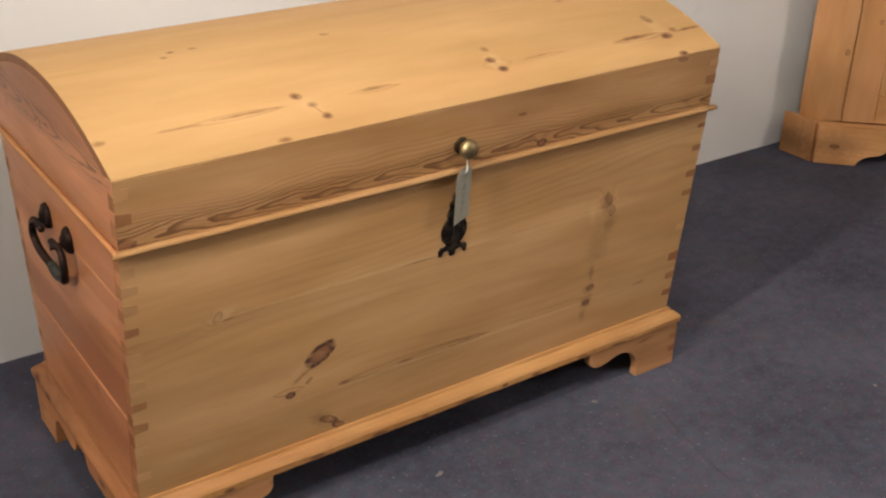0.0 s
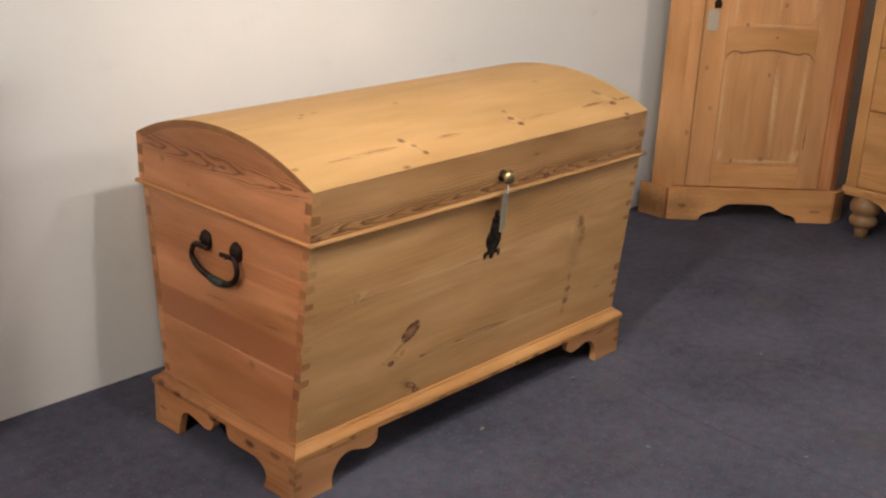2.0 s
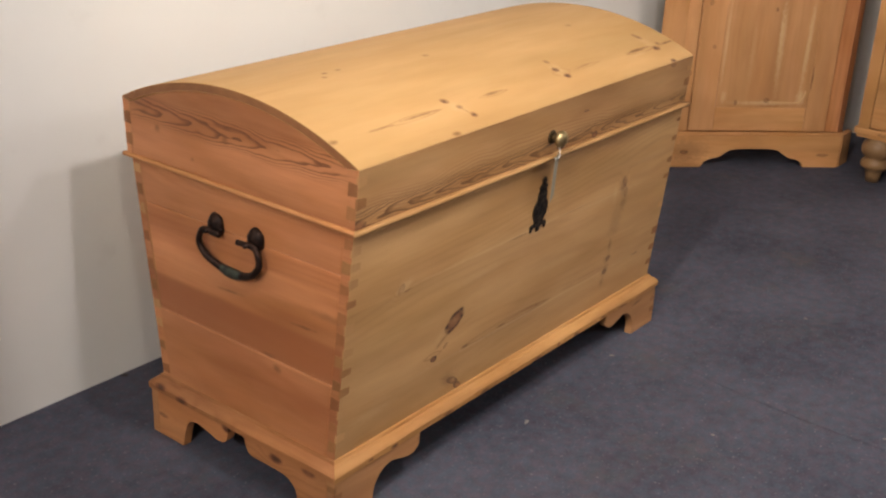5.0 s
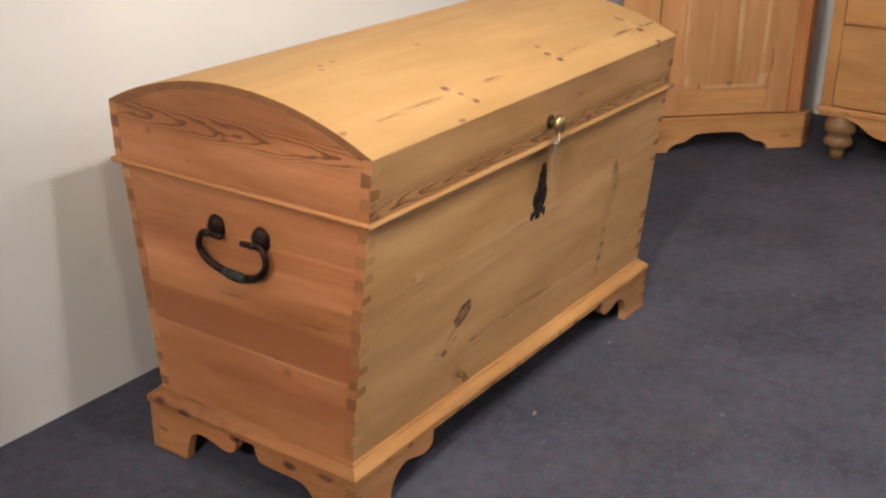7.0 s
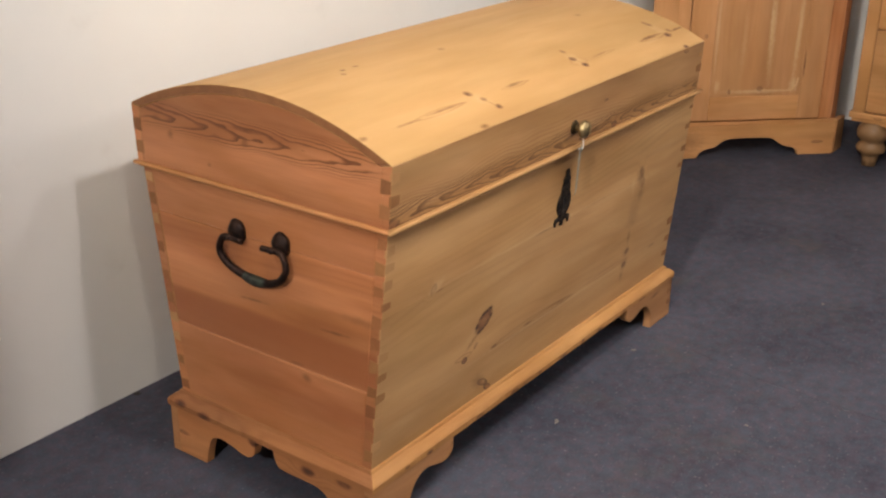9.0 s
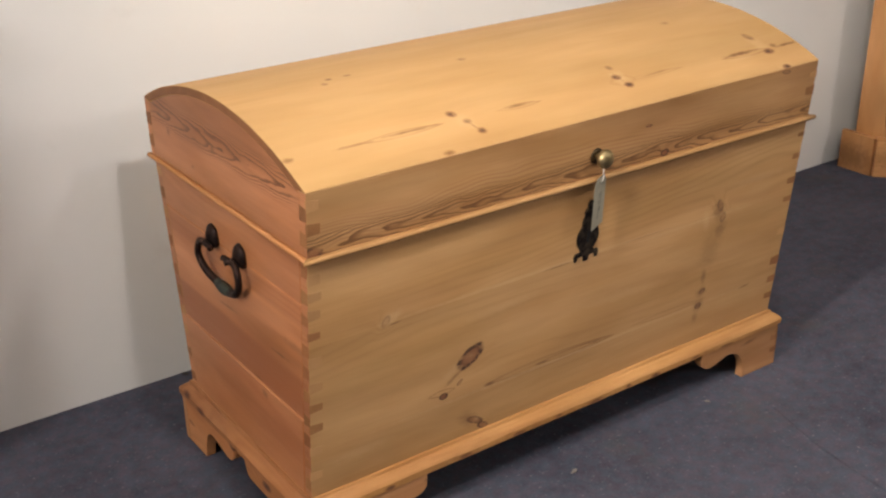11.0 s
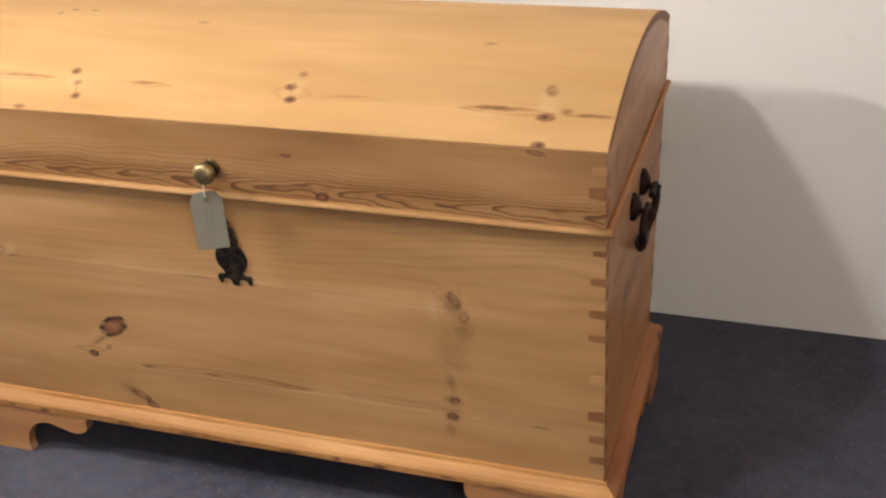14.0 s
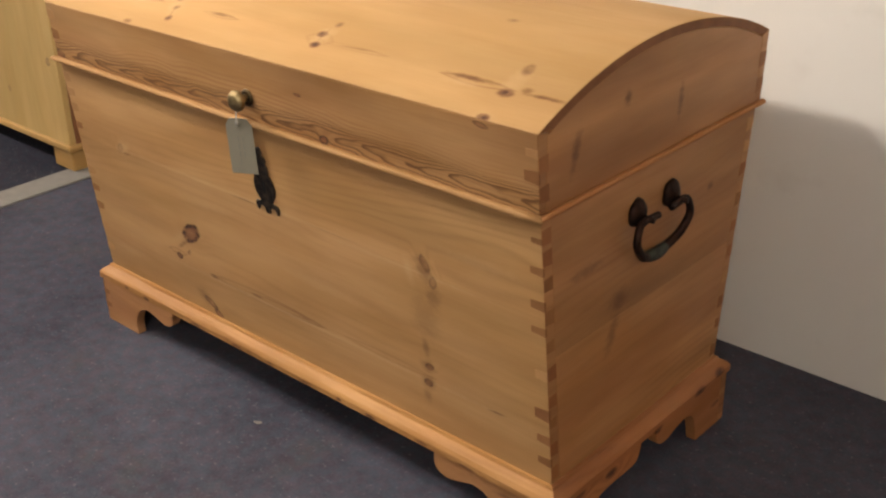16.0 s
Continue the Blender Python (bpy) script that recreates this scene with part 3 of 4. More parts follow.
def side_board(name, side, z0, z1, material, parent, proud=0.0):
    """A board between front and back at one end (side -1 or 1 along x)."""
    g, gap = 0.0001, 0.0003
    pts = [(-(depth_at(z0 + g) - THICK - gap), z0 + g), (depth_at(z0 + g, 1) - THICK - gap, z0 + g), (depth_at(z1 - g, 1) - THICK - gap, z1 - g), (-(depth_at(z1 - g) - THICK - gap), z1 - g)]
    return part(name, prism(pts, lambda a, b, k: (side * (HX + proud * (1 - k) - k * THICK), a, b), 0.0018 if side < 0 else 0.0003), material, parent)


part("body", box(-HX + 0.01, HX - 0.01, -BASE_Y + 0.012, BASE_Y - 0.012, 0.108, ZB + 0.004, 0), mat_base, chest, "bottom boards of pine")
for z0, z1 in ((ZB, 0.236), (0.236, 0.447), (0.447, ZT)):
    long_board("front_board", -1, z0, z1, (mat_front, mat_left, mat_right), chest)
for z0, z1 in ((ZB, 0.36), (0.36, ZT)):
    long_board("back_board", 1, z0, z1, (mat_front, mat_left, mat_right), chest)
for z0, z1, proud in ((ZB, 0.295, 0.0016), (0.295, 0.523, 0.0), (0.523, ZT, 0.0008)):
    side_board("end_board", -1, z0, z1, mat_left, chest, proud)
for z0, z1 in ((ZB, 0.37), (0.37, ZT)):
    side_board("end_board", 1, z0, z1, mat_right, chest)

# lid: front and back boards, arched ends and a roof of curved planks
LID_Z0, LID_Z1, CHORD, SAG, PLANK = 0.609, 0.7315, 0.3165, 0.0765, 0.017
LID_Y = 0.0135                           # the lid reaches further out at the back
RADIUS = (CHORD ** 2 + SAG ** 2) / (2 * SAG)
CENTRE = LID_Z1 + SAG - RADIUS
HALF = math.asin(CHORD / RADIUS)
lid = part("lid", box(-HX + 0.023, HX - 0.023, -0.27, 0.27, LID_Z0 + 0.002, LID_Z0 + 0.012, 0), mat_base, chest, "domed lid of curved pine planks with a rounded bead")


def tilt(bm):
    """The lid stands a few millimetres higher at one end than at the other."""
    for v in bm.verts:
        rise = 0.035 * v.co.x / HX * min(0.12, max(0.0, v.co.z - LID_Z0 - 0.01))
        v.co.z += rise if v.co.x < 0 else rise * (1 - max(0.0, (v.co.z - LID_Z1) / SAG))
    return bm


def arc(angle, r):
    a = r * math.sin(angle)
    return LID_Y + a, CENTRE + r * math.cos(angle) + 0.002 * max(0.0, a)


def lid_long(side, material):
    """The lid's front (side -1) or back board, its top cut to the slope of the dome."""
    edge = CHORD + side * LID_Y
    y0 = depth_at(LID_Z0) + 0.002 if side < 0 else edge - 0.006
    pts = [(y0, LID_Z0), (edge - 0.0001, LID_Z1 - 0.0030), (edge - 0.0008, LID_Z1 - 0.0008), (edge - THICK, LID_Z1 - 0.0004 + THICK * math.tan(HALF) - 0.0148), (edge - THICK, LID_Z0)]
    bm = bmesh.new()
    rows = [[bm.verts.new((x, side * a, b)) for a, b in pts] for x in (-HX, HX)]
    for k in range(5):
        bm.faces.new((rows[0][k], rows[0][(k + 1) % 5], rows[1][(k + 1) % 5], rows[1][k]))
    bm.faces.new(rows[0])
    bm.faces.new(rows[1][::-1])
    bmesh.ops.recalc_face_normals(bm, faces=bm.faces)
    soften(bm, 0.0008, 1, 50)
    for f in bm.faces:
        f.material_index = 1 if f.normal.x < -0.8 else 2 if f.normal.x > 0.8 else 0
    return part("lid_board", tilt(bm), (material, mat_left_lid, mat_right_lid), lid)


lid_long(-1, mat_lid_front)
lid_long(1, mat_lid_front)
for side, m in ((-1, mat_left_lid), (1, mat_right_lid)):
    inner = HALF * 0.93
    pts = [(LID_Y - CHORD + THICK + 0.0001, LID_Z0), (LID_Y + CHORD - THICK - 0.0001, LID_Z0)]
    pts += [(LID_Y + CHORD - THICK - 0.0001, LID_Z1 - 0.006)]
    pts += [arc(inner * (1 - 2 * k / 28), RADIUS - PLANK - 0.0004) for k in range(29)]
    pts += [(LID_Y - CHORD + THICK + 0.0001, LID_Z1 - 0.006)]
    part("lid_end", tilt(prism(pts, lambda a, b, k: (side * (HX - k * THICK), a, b), 0.0005)), m, lid)


def plank(a0, a1, first, last):
    """A curved plank of the dome, its ends in end grain."""
    bm = bmesh.new()
    steps, gap = 9, 0.00002 / RADIUS
    lo, hi = a0 + (0 if first else gap), a1 - (0 if last else gap)
    rows = []
    for x in (-HX - 0.001, HX + 0.001):
        outer = [arc(lo + (hi - lo) * k / steps, RADIUS) for k in range(steps + 1)]
        i0, i1 = lo + (0.045 if first else 0), hi - (0.045 if last else 0)
        inner = [arc(i0 + (i1 - i0) * k / steps, RADIUS - PLANK) for k in range(steps + 1)]
        rows.append([bm.verts.new((x, a, b)) for a, b in outer + inner[::-1]])
    count = len(rows[0])
    for k in range(count):
        bm.faces.new((rows[0][k], rows[0][(k + 1) % count], rows[1][(k + 1) % count], rows[1][k]))
    for row in rows:
        f = bm.faces.new(row)
        f.material_index = 1
    bmesh.ops.recalc_face_normals(bm, faces=bm.faces)
    ends = [e for e in bm.edges if len(e.link_faces) == 2 and e.calc_face_angle(0) > radians(40) and abs(e.verts[0].co.x - e.verts[1].co.x) < 0.01
            and abs(math.hypot(e.verts[0].co.y - LID_Y, e.verts[0].co.z - CENTRE) - math.hypot(e.verts[1].co.y - LID_Y, e.verts[1].co.z - CENTRE)) < 0.006]
    bmesh.ops.bevel(bm, geom=ends, offset=0.0012, segments=2, affect="EDGES", profile=0.6)
    for f in bm.faces:
        f.smooth = abs(f.normal.x) < 0.3 and f.calc_area() > 0.002
    for e in bm.edges:
        e.smooth = len(e.link_faces) == 2 and e.calc_face_angle(0) < radians(25)
    return part("plank", tilt(bm), (mat_dome, mat_end), lid)


CUTS = (-1.0, -0.44, 0.08, 0.55, 1.0)
for k in range(4):
    plank(CUTS[k] * HALF, CUTS[k + 1] * HALF, k == 0, k == 3)


def bead(side):
    """The rounded bead along the lid's lower edge; side 0 is the front, -1 and 1 the ends."""
    r, z = 0.0050 if side == 0 else 0.0046, 0.6115
    out = 0.0130 if side == 0 else 0.0082
    yf = depth_at(z)
    prof = [(0, -r)] + [(out - r + r * math.sin(t), -r * math.cos(t)) for t in [math.pi * k / 8 for k in range(9)]] + [(0, r)]
    bm = bmesh.new()
    rows = []
    steps = 24
    for k in range(steps + 1):
        t = k / steps
        row = []
        for o, dz in prof:
            wob = 0.0011 * noise.noise((t * 11, side * 3, 0))
            if side == 0:
                p = ((2 * t - 1) * (HX + o), -(yf + o + wob), z + dz + wob)
            else:
                p = (side * (HX + o + wob), -(yf + o) + t * (yf + o + LID_Y + CHORD), z + dz + wob)
            row.append(bm.verts.new(p))
        rows.append(row)
    n = len(prof)
    for a, b in zip(rows, rows[1:]):
        for k in range(n):
            f = bm.faces.new((a[k], a[(k + 1) % n], b[(k + 1) % n], b[k]))
            f.smooth = True
    bm.faces.new(rows[0])
    bm.faces.new(rows[-1][::-1])
    return part("bead", bm, mat_bead if side == 0 else mat_bead_side, lid, "pale rounded pine bead")


for side in (0, -1, 1):
    bead(side)


# dovetails: thin blocks of end grain let into the corners
def tail_front(x, z, w, h, material, parent):
    """On the front face; x is the outer end's side (-1 or 1)."""
    xo, xi = x * (HX + 0.0004), x * (HX - w)
    slope = 0.14 * h
    pts = [(xo, z - h / 2 - slope), (xi, z - h / 2), (xi, z + h / 2), (xo, z + h / 2 + slope)]
    y = lambda zz: -(depth_at(zz) + (0 if z < LID_Z0 else 0.002 + (CHORD - LID_Y - depth_at(LID_Z0) - 0.002) * (zz - LID_Z0) / (LID_Z1 - 0.003 - LID_Z0) - LEAN_Y * (zz - LID_Z0)))
    return part("dovetail", prism(pts, lambda a, b, k: (a, y(b) - 0.0006 + k * 0.004, b), 0), material, parent)


def tail_side(x, y, z, w, h, material, parent):
    """On an end face, at the front (y -1) or back (y 1) corner."""
    edge = CHORD + y * LID_Y
    foot = depth_at(LID_Z0) + 0.002 if y < 0 else edge - 0.006
    reach = (lambda zz: depth_at(zz, y)) if z < LID_Z0 else (lambda zz: foot + (edge - foot) * (zz - LID_Z0) / (LID_Z1 - LID_Z0))
    pts = []
    for q, zz in ((0, z - h / 2), (1, z - h / 2 - 0.002), (1, z + h / 2 + 0.002), (0, z + h / 2)):
        pts.append((y * (reach(zz) - 0.0008 - q * w), zz))
    return part("dovetail", prism(pts, lambda a, b, k: (x * (HX + 0.0006 - k * 0.004), a, b), 0), material, parent)


for z, w, h, m in ((0.704, 0.021, 0.016, mat_tail_pale), (0.664, 0.023, 0.017, mat_tail)):
    tail_front(-1, z, w, h, m, lid)
for z, w, h, m in ((0.574, 0.022, 0.016, mat_tail_pale), (0.543, 0.024, 0.014, mat_tail_pale), (0.510, 0.022, 0.016, mat_tail_pale), (0.470, 0.021, 0.012, mat_end), (0.418, 0.024, 0.018, mat_tail_pale),
                   (0.369, 0.025, 0.016, mat_tail_pale), (0.328, 0.024, 0.013, mat_tail), (0.286, 0.024, 0.015, mat_tail), (0.238, 0.023, 0.014, mat_tail_pale), (0.185, 0.022, 0.014, mat_tail_pale)):
    tail_front(-1, z, w, h, m, chest)
for z, w, h, m in ((0.706, 0.020, 0.010, mat_tail_pale), (0.672, 0.024, 0.016, mat_tail)):
    tail_front(1, z, w, h, m, lid)
for z, w, h, m in ((0.574, 0.018, 0.008, mat_tail), (0.525, 0.022, 0.011, mat_tail), (0.468, 0.024, 0.013, mat_tail), (0.424, 0.025, 0.011, mat_tail), (0.345, 0.022, 0.014, mat_tail_pale),
                   (0.272, 0.026, 0.018, mat_end), (0.224, 0.024, 0.014, mat_end), (0.181, 0.024, 0.013, mat_tail)):
    tail_front(1, z, w, h, m, chest)
for x in (-1, 1):
    for y in (-1, 1):
        for z in (0.689, 0.645):
            tail_side(x, y, z, 0.021, 0.022, mat_end, lid)
        for z in (0.584, 0.541, 0.500, 0.443, 0.392, 0.346, 0.302, 0.258, 0.210, 0.160):
            mat_here = random.choice((mat_tail_side, mat_tail_side, mat_tail) if y < 0 else (mat_tail_side, mat_tail, mat_tail_pale))
            tail_side(x, y, z + random.uniform(-0.006, 0.006), random.uniform(0.017, 0.021), random.uniform(0.015, 0.023), mat_here, chest)

# plinth: a sloping moulding on four bracket feet
OUT = 0.0235
PROFILE = ((0.0, 0.1386), (0.0050, 0.1382), (0.0064, 0.1350), (0.0072, 0.1328), (0.0130, 0.1300), (0.0200, 0.1240), (0.0236, 0.1190), (0.0243, 0.1165), (0.0240, 0.1062), (0.0, 0.1062))


def moulding(k):
    corners = ((-1, -1), (1, -1), (1, 1), (-1, 1))
    bm = bmesh.new()
    rows = []
    (ax, ay), (bx, by) = corners[k], corners[(k + 1) % 4]
    steps = 36 if k % 2 == 0 else 18
    for i in range(steps + 1):
        t = i / steps
        row = []
        for q, (o, z) in enumerate(PROFILE):
            worn = 0.0 if i in (0, steps) or q in (0, len(PROFILE) - 1) else 0.0014 * noise.noise((t * steps * 0.37, k * 5.0, q * 0.45))
            wide = o + worn
            row.append(bm.verts.new(((ax + (bx - ax) * t) * (HX + (o if ax != bx else wide)), (ay + (by - ay) * t) * (BASE_Y + (o if ay != by else wide)), z + 0.5 * worn)))
        rows.append(row)
    n = len(PROFILE)
    for a, b in zip(rows, rows[1:]):
        for j in range(n):
            bm.faces.new((a[j], a[(j + 1) % n], b[(j + 1) % n], b[j]))
    bm.faces.new(rows[0])
    bm.faces.new(rows[-1][::-1])
    return part("moulding", bm, mat_base if k % 2 == 0 else mat_base_side, chest, "sloping pine base moulding")


for k in range(4):
    moulding(k)

FX, FY, FT = HX + OUT - 0.0032, BASE_Y + OUT - 0.0032, 0.020
LONG_FOOT = [(0.0, 0.1058), (0.0, 0.0), (0.112, 0.0)] + outline([(0.112, 0.0), (0.110, 0.022), (0.117, 0.046), (0.136, 0.068), (0.165, 0.076), (0.195, 0.068), (0.222, 0.062), (0.242, 0.068), (0.251, 0.080), (0.252, 0.1058)])[1:]
FRONT_SIDE = [(0.0, 0.1058), (0.0, 0.0), (0.112, 0.0)] + outline([(0.112, 0.0), (0.102, 0.022), (0.105, 0.044), (0.128, 0.062), (0.165, 0.066), (0.212, 0.066), (0.238, 0.072), (0.250, 0.1058)])[1:]
BACK_SIDE = [(0.0, 0.1058), (0.0, 0.0), (0.098, 0.0)] + outline([(0.098, 0.0), (0.106, 0.036), (0.117, 0.062), (0.140, 0.074), (0.175, 0.069), (0.205, 0.061), (0.226, 0.063), (0.238, 0.077), (0.242, 0.1058)])[1:]
for sx in (-1, 1):
    for sy in (-1, 1):
        part("bracket_foot", prism(LONG_FOOT, lambda a, b, k: (sx * (FX - a), sy * (FY - k * FT), b), 0.001), mat_foot, chest)
        shape = FRONT_SIDE if sy < 0 else BACK_SIDE
        part("bracket_foot", prism([(max(a, FT + 0.0004), b) for a, b in shape], lambda a, b, k: (sx * (FX - 0.0003 - k * FT), sy * (FY - a), b), 0.0006), mat_base_side, chest)
for sx in (-1, 1):
    for z in (0.072, 0.040):
        xo, xi = sx * (FX + 0.0003), sx * (FX - 0.020)
        part("dovetail", box(min(xo, xi), max(xo, xi), -FY - 0.0006, -FY + 0.004, z - 0.006, z + 0.006, 0), mat_end, chest)
        part("dovetail", box(min(sx * (FX + 0.0006), sx * (FX - 0.004)), max(sx * (FX + 0.0006), sx * (FX - 0.004)), -FY, -FY + 0.019, z + 0.008, z + 0.022, 0), mat_tail, chest)

# iron drop handles at both ends
def drop_handle(side, y, z, half):
    """A drop handle: a bail hung from two rosettes, its ends turned inwards."""
    x = side * HX
    xo = x + side * 0.022
    w = half + 0.028
    bail = curve([(xo, y + half - 0.030, z - 0.006), (xo, y + half - 0.016, z - 0.005), (xo, y + half + 0.010, z - 0.004), (xo, y + w - 0.006, z - 0.012), (xo + side * 0.001, y + w, z - 0.036),
                  (xo - side * 0.002, y + w - 0.018, z - 0.060), (xo - side * 0.008, y + 0.036, z - 0.075), (xo - side * 0.010, y, z - 0.081), (xo - side * 0.008, y - 0.036, z - 0.075),
                  (xo - side * 0.002, y - w + 0.018, z - 0.060), (xo + side * 0.001, y - w, z - 0.036), (xo, y - w + 0.006, z - 0.012), (xo, y - half - 0.010, z - 0.004), (xo, y - half + 0.016, z - 0.005), (xo, y - half + 0.030, z - 0.006)], 5)
    count = len(bail) - 1
    handle = part("handle", tube(bail, [0.0058 + 0.0022 * max(0.0, 1 - abs(2 * i / count - 1) * 1.5) for i in range(count + 1)], 9), mat_iron, chest, "black wrought iron drop handle")
    for s in (-1, 1):
        rose = lathe([(0, 0.016), (0.007, 0.0155), (0.012, 0.0115), (0.0170, 0.0090), (0.0195, 0.0050), (0.0200, 0.0), (0, 0)], Matrix(), 24)
        for v in rose.verts:
            t = math.atan2(v.co.y, v.co.x)
            lobe = 1 + 0.035 * math.cos(5 * t + 0.6 * s) * min(1.0, v.co.xy.length / 0.017)
            tall = 1.20 if v.co.y > 0 else 1.14
            v.co = Vector((x + side * v.co.z, y + s * half + v.co.x * lobe * 1.06, z + 0.002 + v.co.y * lobe * tall))
        part("rosette", rose, mat_iron, handle)
        part("pin", tube([(x + side * 0.008, y + s * half, z - 0.003), (x + side * 0.033, y + s * half, z - 0.003)], [0.0056, 0.0046], 8), mat_iron, handle)
    grip = [p for p in bail if abs(p.y - y) < 0.036 and p.z < z - 0.05]
    part("grip", tube(grip, [0.0066 + 0.0042 * math.sin(math.pi * i / (len(grip) - 1)) for i in range(len(grip))], 10), mat_verdigris, handle, "green worn grip")


drop_handle(-1, 0.004, 0.5295, 0.055)
drop_handle(1, -0.004, 0.534, 0.048)

# brass knob on the lid
KNOB = (-0.004, 0.657)
mk = Matrix.Translation((KNOB[0], -0.2985, KNOB[1])) @ Vector((0, -1, 0)).to_track_quat("Z", "Y").to_matrix().to_4x4()
part("knob", lathe([(0, 0.034), (0.006, 0.0336), (0.012, 0.0318), (0.0165, 0.0275), (0.0182, 0.0225), (0.0168, 0.0180), (0.011, 0.0145), (0.007, 0.012), (0.006, 0.008), (0.007, 0.004), (0.0, 0.004)], mk, 28), mat_brass, lid, "round aged brass knob")
part("backplate", lathe([(0, 0.004), (0.010, 0.004), (0.0125, 0.0035), (0.0145, 0.0015), (0.015, 0.0), (0, 0.0)], mk, 28), mat_brass_dark, lid, "dark brass backplate")

# black keyhole plate
half = [(0.0, 0.128), (0.005, 0.126), (0.009, 0.119), (0.006, 0.114), (0.012, 0.110), (0.015, 0.104), (0.012, 0.098), (0.016, 0.092), (0.018, 0.084), (0.016, 0.078), (0.021, 0.072), (0.026, 0.062), (0.028, 0.050), (0.025, 0.037),
        (0.018, 0.028), (0.015, 0.024), (0.020, 0.022), (0.028, 0.021), (0.031, 0.015), (0.029, 0.004), (0.024, 0.002), (0.021, 0.010), (0.014, 0.013), (0.007, 0.010), (0.006, 0.001), (0.0, 0.0)]
shape = [(a, b) for a, b in half] + [(-a, b) for a, b in half[-2:0:-1]]
PX, PZ = -0.002, 0.440
plate = part("keyhole_plate", prism(shape, lambda a, b, k: (PX + a, -(depth_at(PZ + b) + 0.0022 - k * 0.004), PZ + b), 0.0009), mat_plate, chest, "black iron keyhole plate with scrolled feet")
hole = [(0.0045 * math.cos(t), 0.060 + 0.0045 * math.sin(t)) for t in [math.radians(-50 + 28 * k) for k in range(11)]] + [(-0.003, 0.040), (0.003, 0.040)]
part("keyhole", prism(hole, lambda a, b, k: (PX + a, -(depth_at(PZ + b) + 0.0027 - k * 0.003), PZ + b), 0), metal("keyhole_black", (0.004, 0.004, 0.004), (0.006, 0.005, 0.005), 0.8, 0.0), plate)

# price tag hanging from the knob
tag = thing("price_tag", pose(1.0185, 1.3610, 0.634, 3, -0.5, 14), "blank grey card price tag hanging by string from the brass knob", "tag")
card = [(-0.0240, -0.110), (0.0240, -0.109), (0.0240, -0.021), (0.015, -0.009), (-0.015, -0.009), (-0.0240, -0.021)]
part("card", prism(card, lambda a, b, k: (a, 0.0005 * k + 0.004 * math.sin(a * 60), b), 0), mat_card, tag)
ml = Matrix.Translation((0, -0.0022, -0.018)) @ Vector((0, -1, 0)).to_track_quat("Z", "Y").to_matrix().to_4x4()
part("eyelet", lathe([(0.0022, 0.0), (0.0052, 0.0), (0.0048, 0.0012), (0.0024, 0.0012)], ml, 14), mat_print, tag)
part("string", tube(curve([(0.001, 0.006, -0.0185), (0.001, -0.004, -0.016), (0.001, -0.0035, 0.0), (0.002, 0.000, 0.013), (0.003, 0.008, 0.021)], 4), 0.0013, 6), mat_string, tag)
for row, col in ((0, 0), (1, 0), (2, 0), (3, 0), (0, 1), (1, 1), (2, 1)):
    part("printed_bar", box(-0.004 + 0.008 * col, -0.0026 + 0.008 * col, -0.0012 + 0.004 * math.sin((0.008 * col - 0.003) * 60), -0.0006 + 0.004 * math.sin((0.008 * col - 0.003) * 60), -0.050 - 0.014 * row, -0.041 - 0.014 * row, 0), mat_print, tag)


# ---- corner cupboard ----
CUP_PALE = ((0.47, 0.045, 0.22, 0.015, -1, 0.55), (0.52, 0.038, 0.12, 0.008, -2, 0.5), (0.47, 0.150, 0.24, 0.012, 1, 0.65), (0.47, -0.165, 0.20, 0.008, 0, 0.45), (0.250, 0.01, 0.010, 0.16, 0, 0.6), (0.272, 0.150, 0.035, 0.022, 0, 0.6), (0.272, -0.150, 0.03, 0.014, 0, 0.45), (0.45, -0.06, 0.16, 0.012, 0, 0.2),
            (0.792, 0.0, 0.005, 0.14, 0, 0.7), (0.98, 0.02, 0.19, 0.008, 0, 0.7), (0.98, 0.150, 0.19, 0.012, 0, 0.7), (0.86, -0.15, 0.08, 0.007, 0, 0.5))
mat_cup = pine("pine_cupboard", 2, 0, (0.55, 0.285, 0.125), (0.42, 0.195, 0.080), ((0.36, -0.29, 0.014, 0.010, 0, 0.5), (0.62, -0.24, 0.012, 0.012, 0, 0.4), (0.79, -0.10, 0.01, 0.01, 0, 0.5), (0.25, -0.10, 0.012, 0.008, 0, 0.5), (0.26, 0.02, 0.012, 0.016, 0, 0.4), (0.46, -0.21, 0.01, 0.01, 0, 0.4), (0.87, 0.04, 0.012, 0.012, 0, 0.4)), 0.20, 11.0, pale=CUP_PALE, mottle=0.75, shift=0.10, streaks=((0.345, 0.186, 0.06, 0.005, 0, 0.75), (0.60, 0.01, 0.012, 0.006, 0, 0.6)))
mat_cup_rail = pine("pine_cupboard_rail", 0, 2, (0.57, 0.295, 0.12), (0.44, 0.20, 0.076), ((-0.28, 0.06, 0.02, 0.01, 0, 0.6), (0.27, 0.05, 0.03, 0.008, 0, 0.5)), 0.35, 12.0, streaks=((-0.27, 0.07, 0.10, 0.07, 0, 0.30), (0.02, 0.745, 0.012, 0.006, 0, 0.6)))
mat_cup_side = pine("pine_cupboard_side", 2, 1, (0.56, 0.285, 0.115), (0.40, 0.175, 0.066), (), 0.35, 13.0, streaks=((0.05, 0.06, 0.06, 0.12, 0, 0.40),))
# right side and stile: redder and darker than the other cupboard pine
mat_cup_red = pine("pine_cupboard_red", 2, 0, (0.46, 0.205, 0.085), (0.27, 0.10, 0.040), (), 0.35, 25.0)
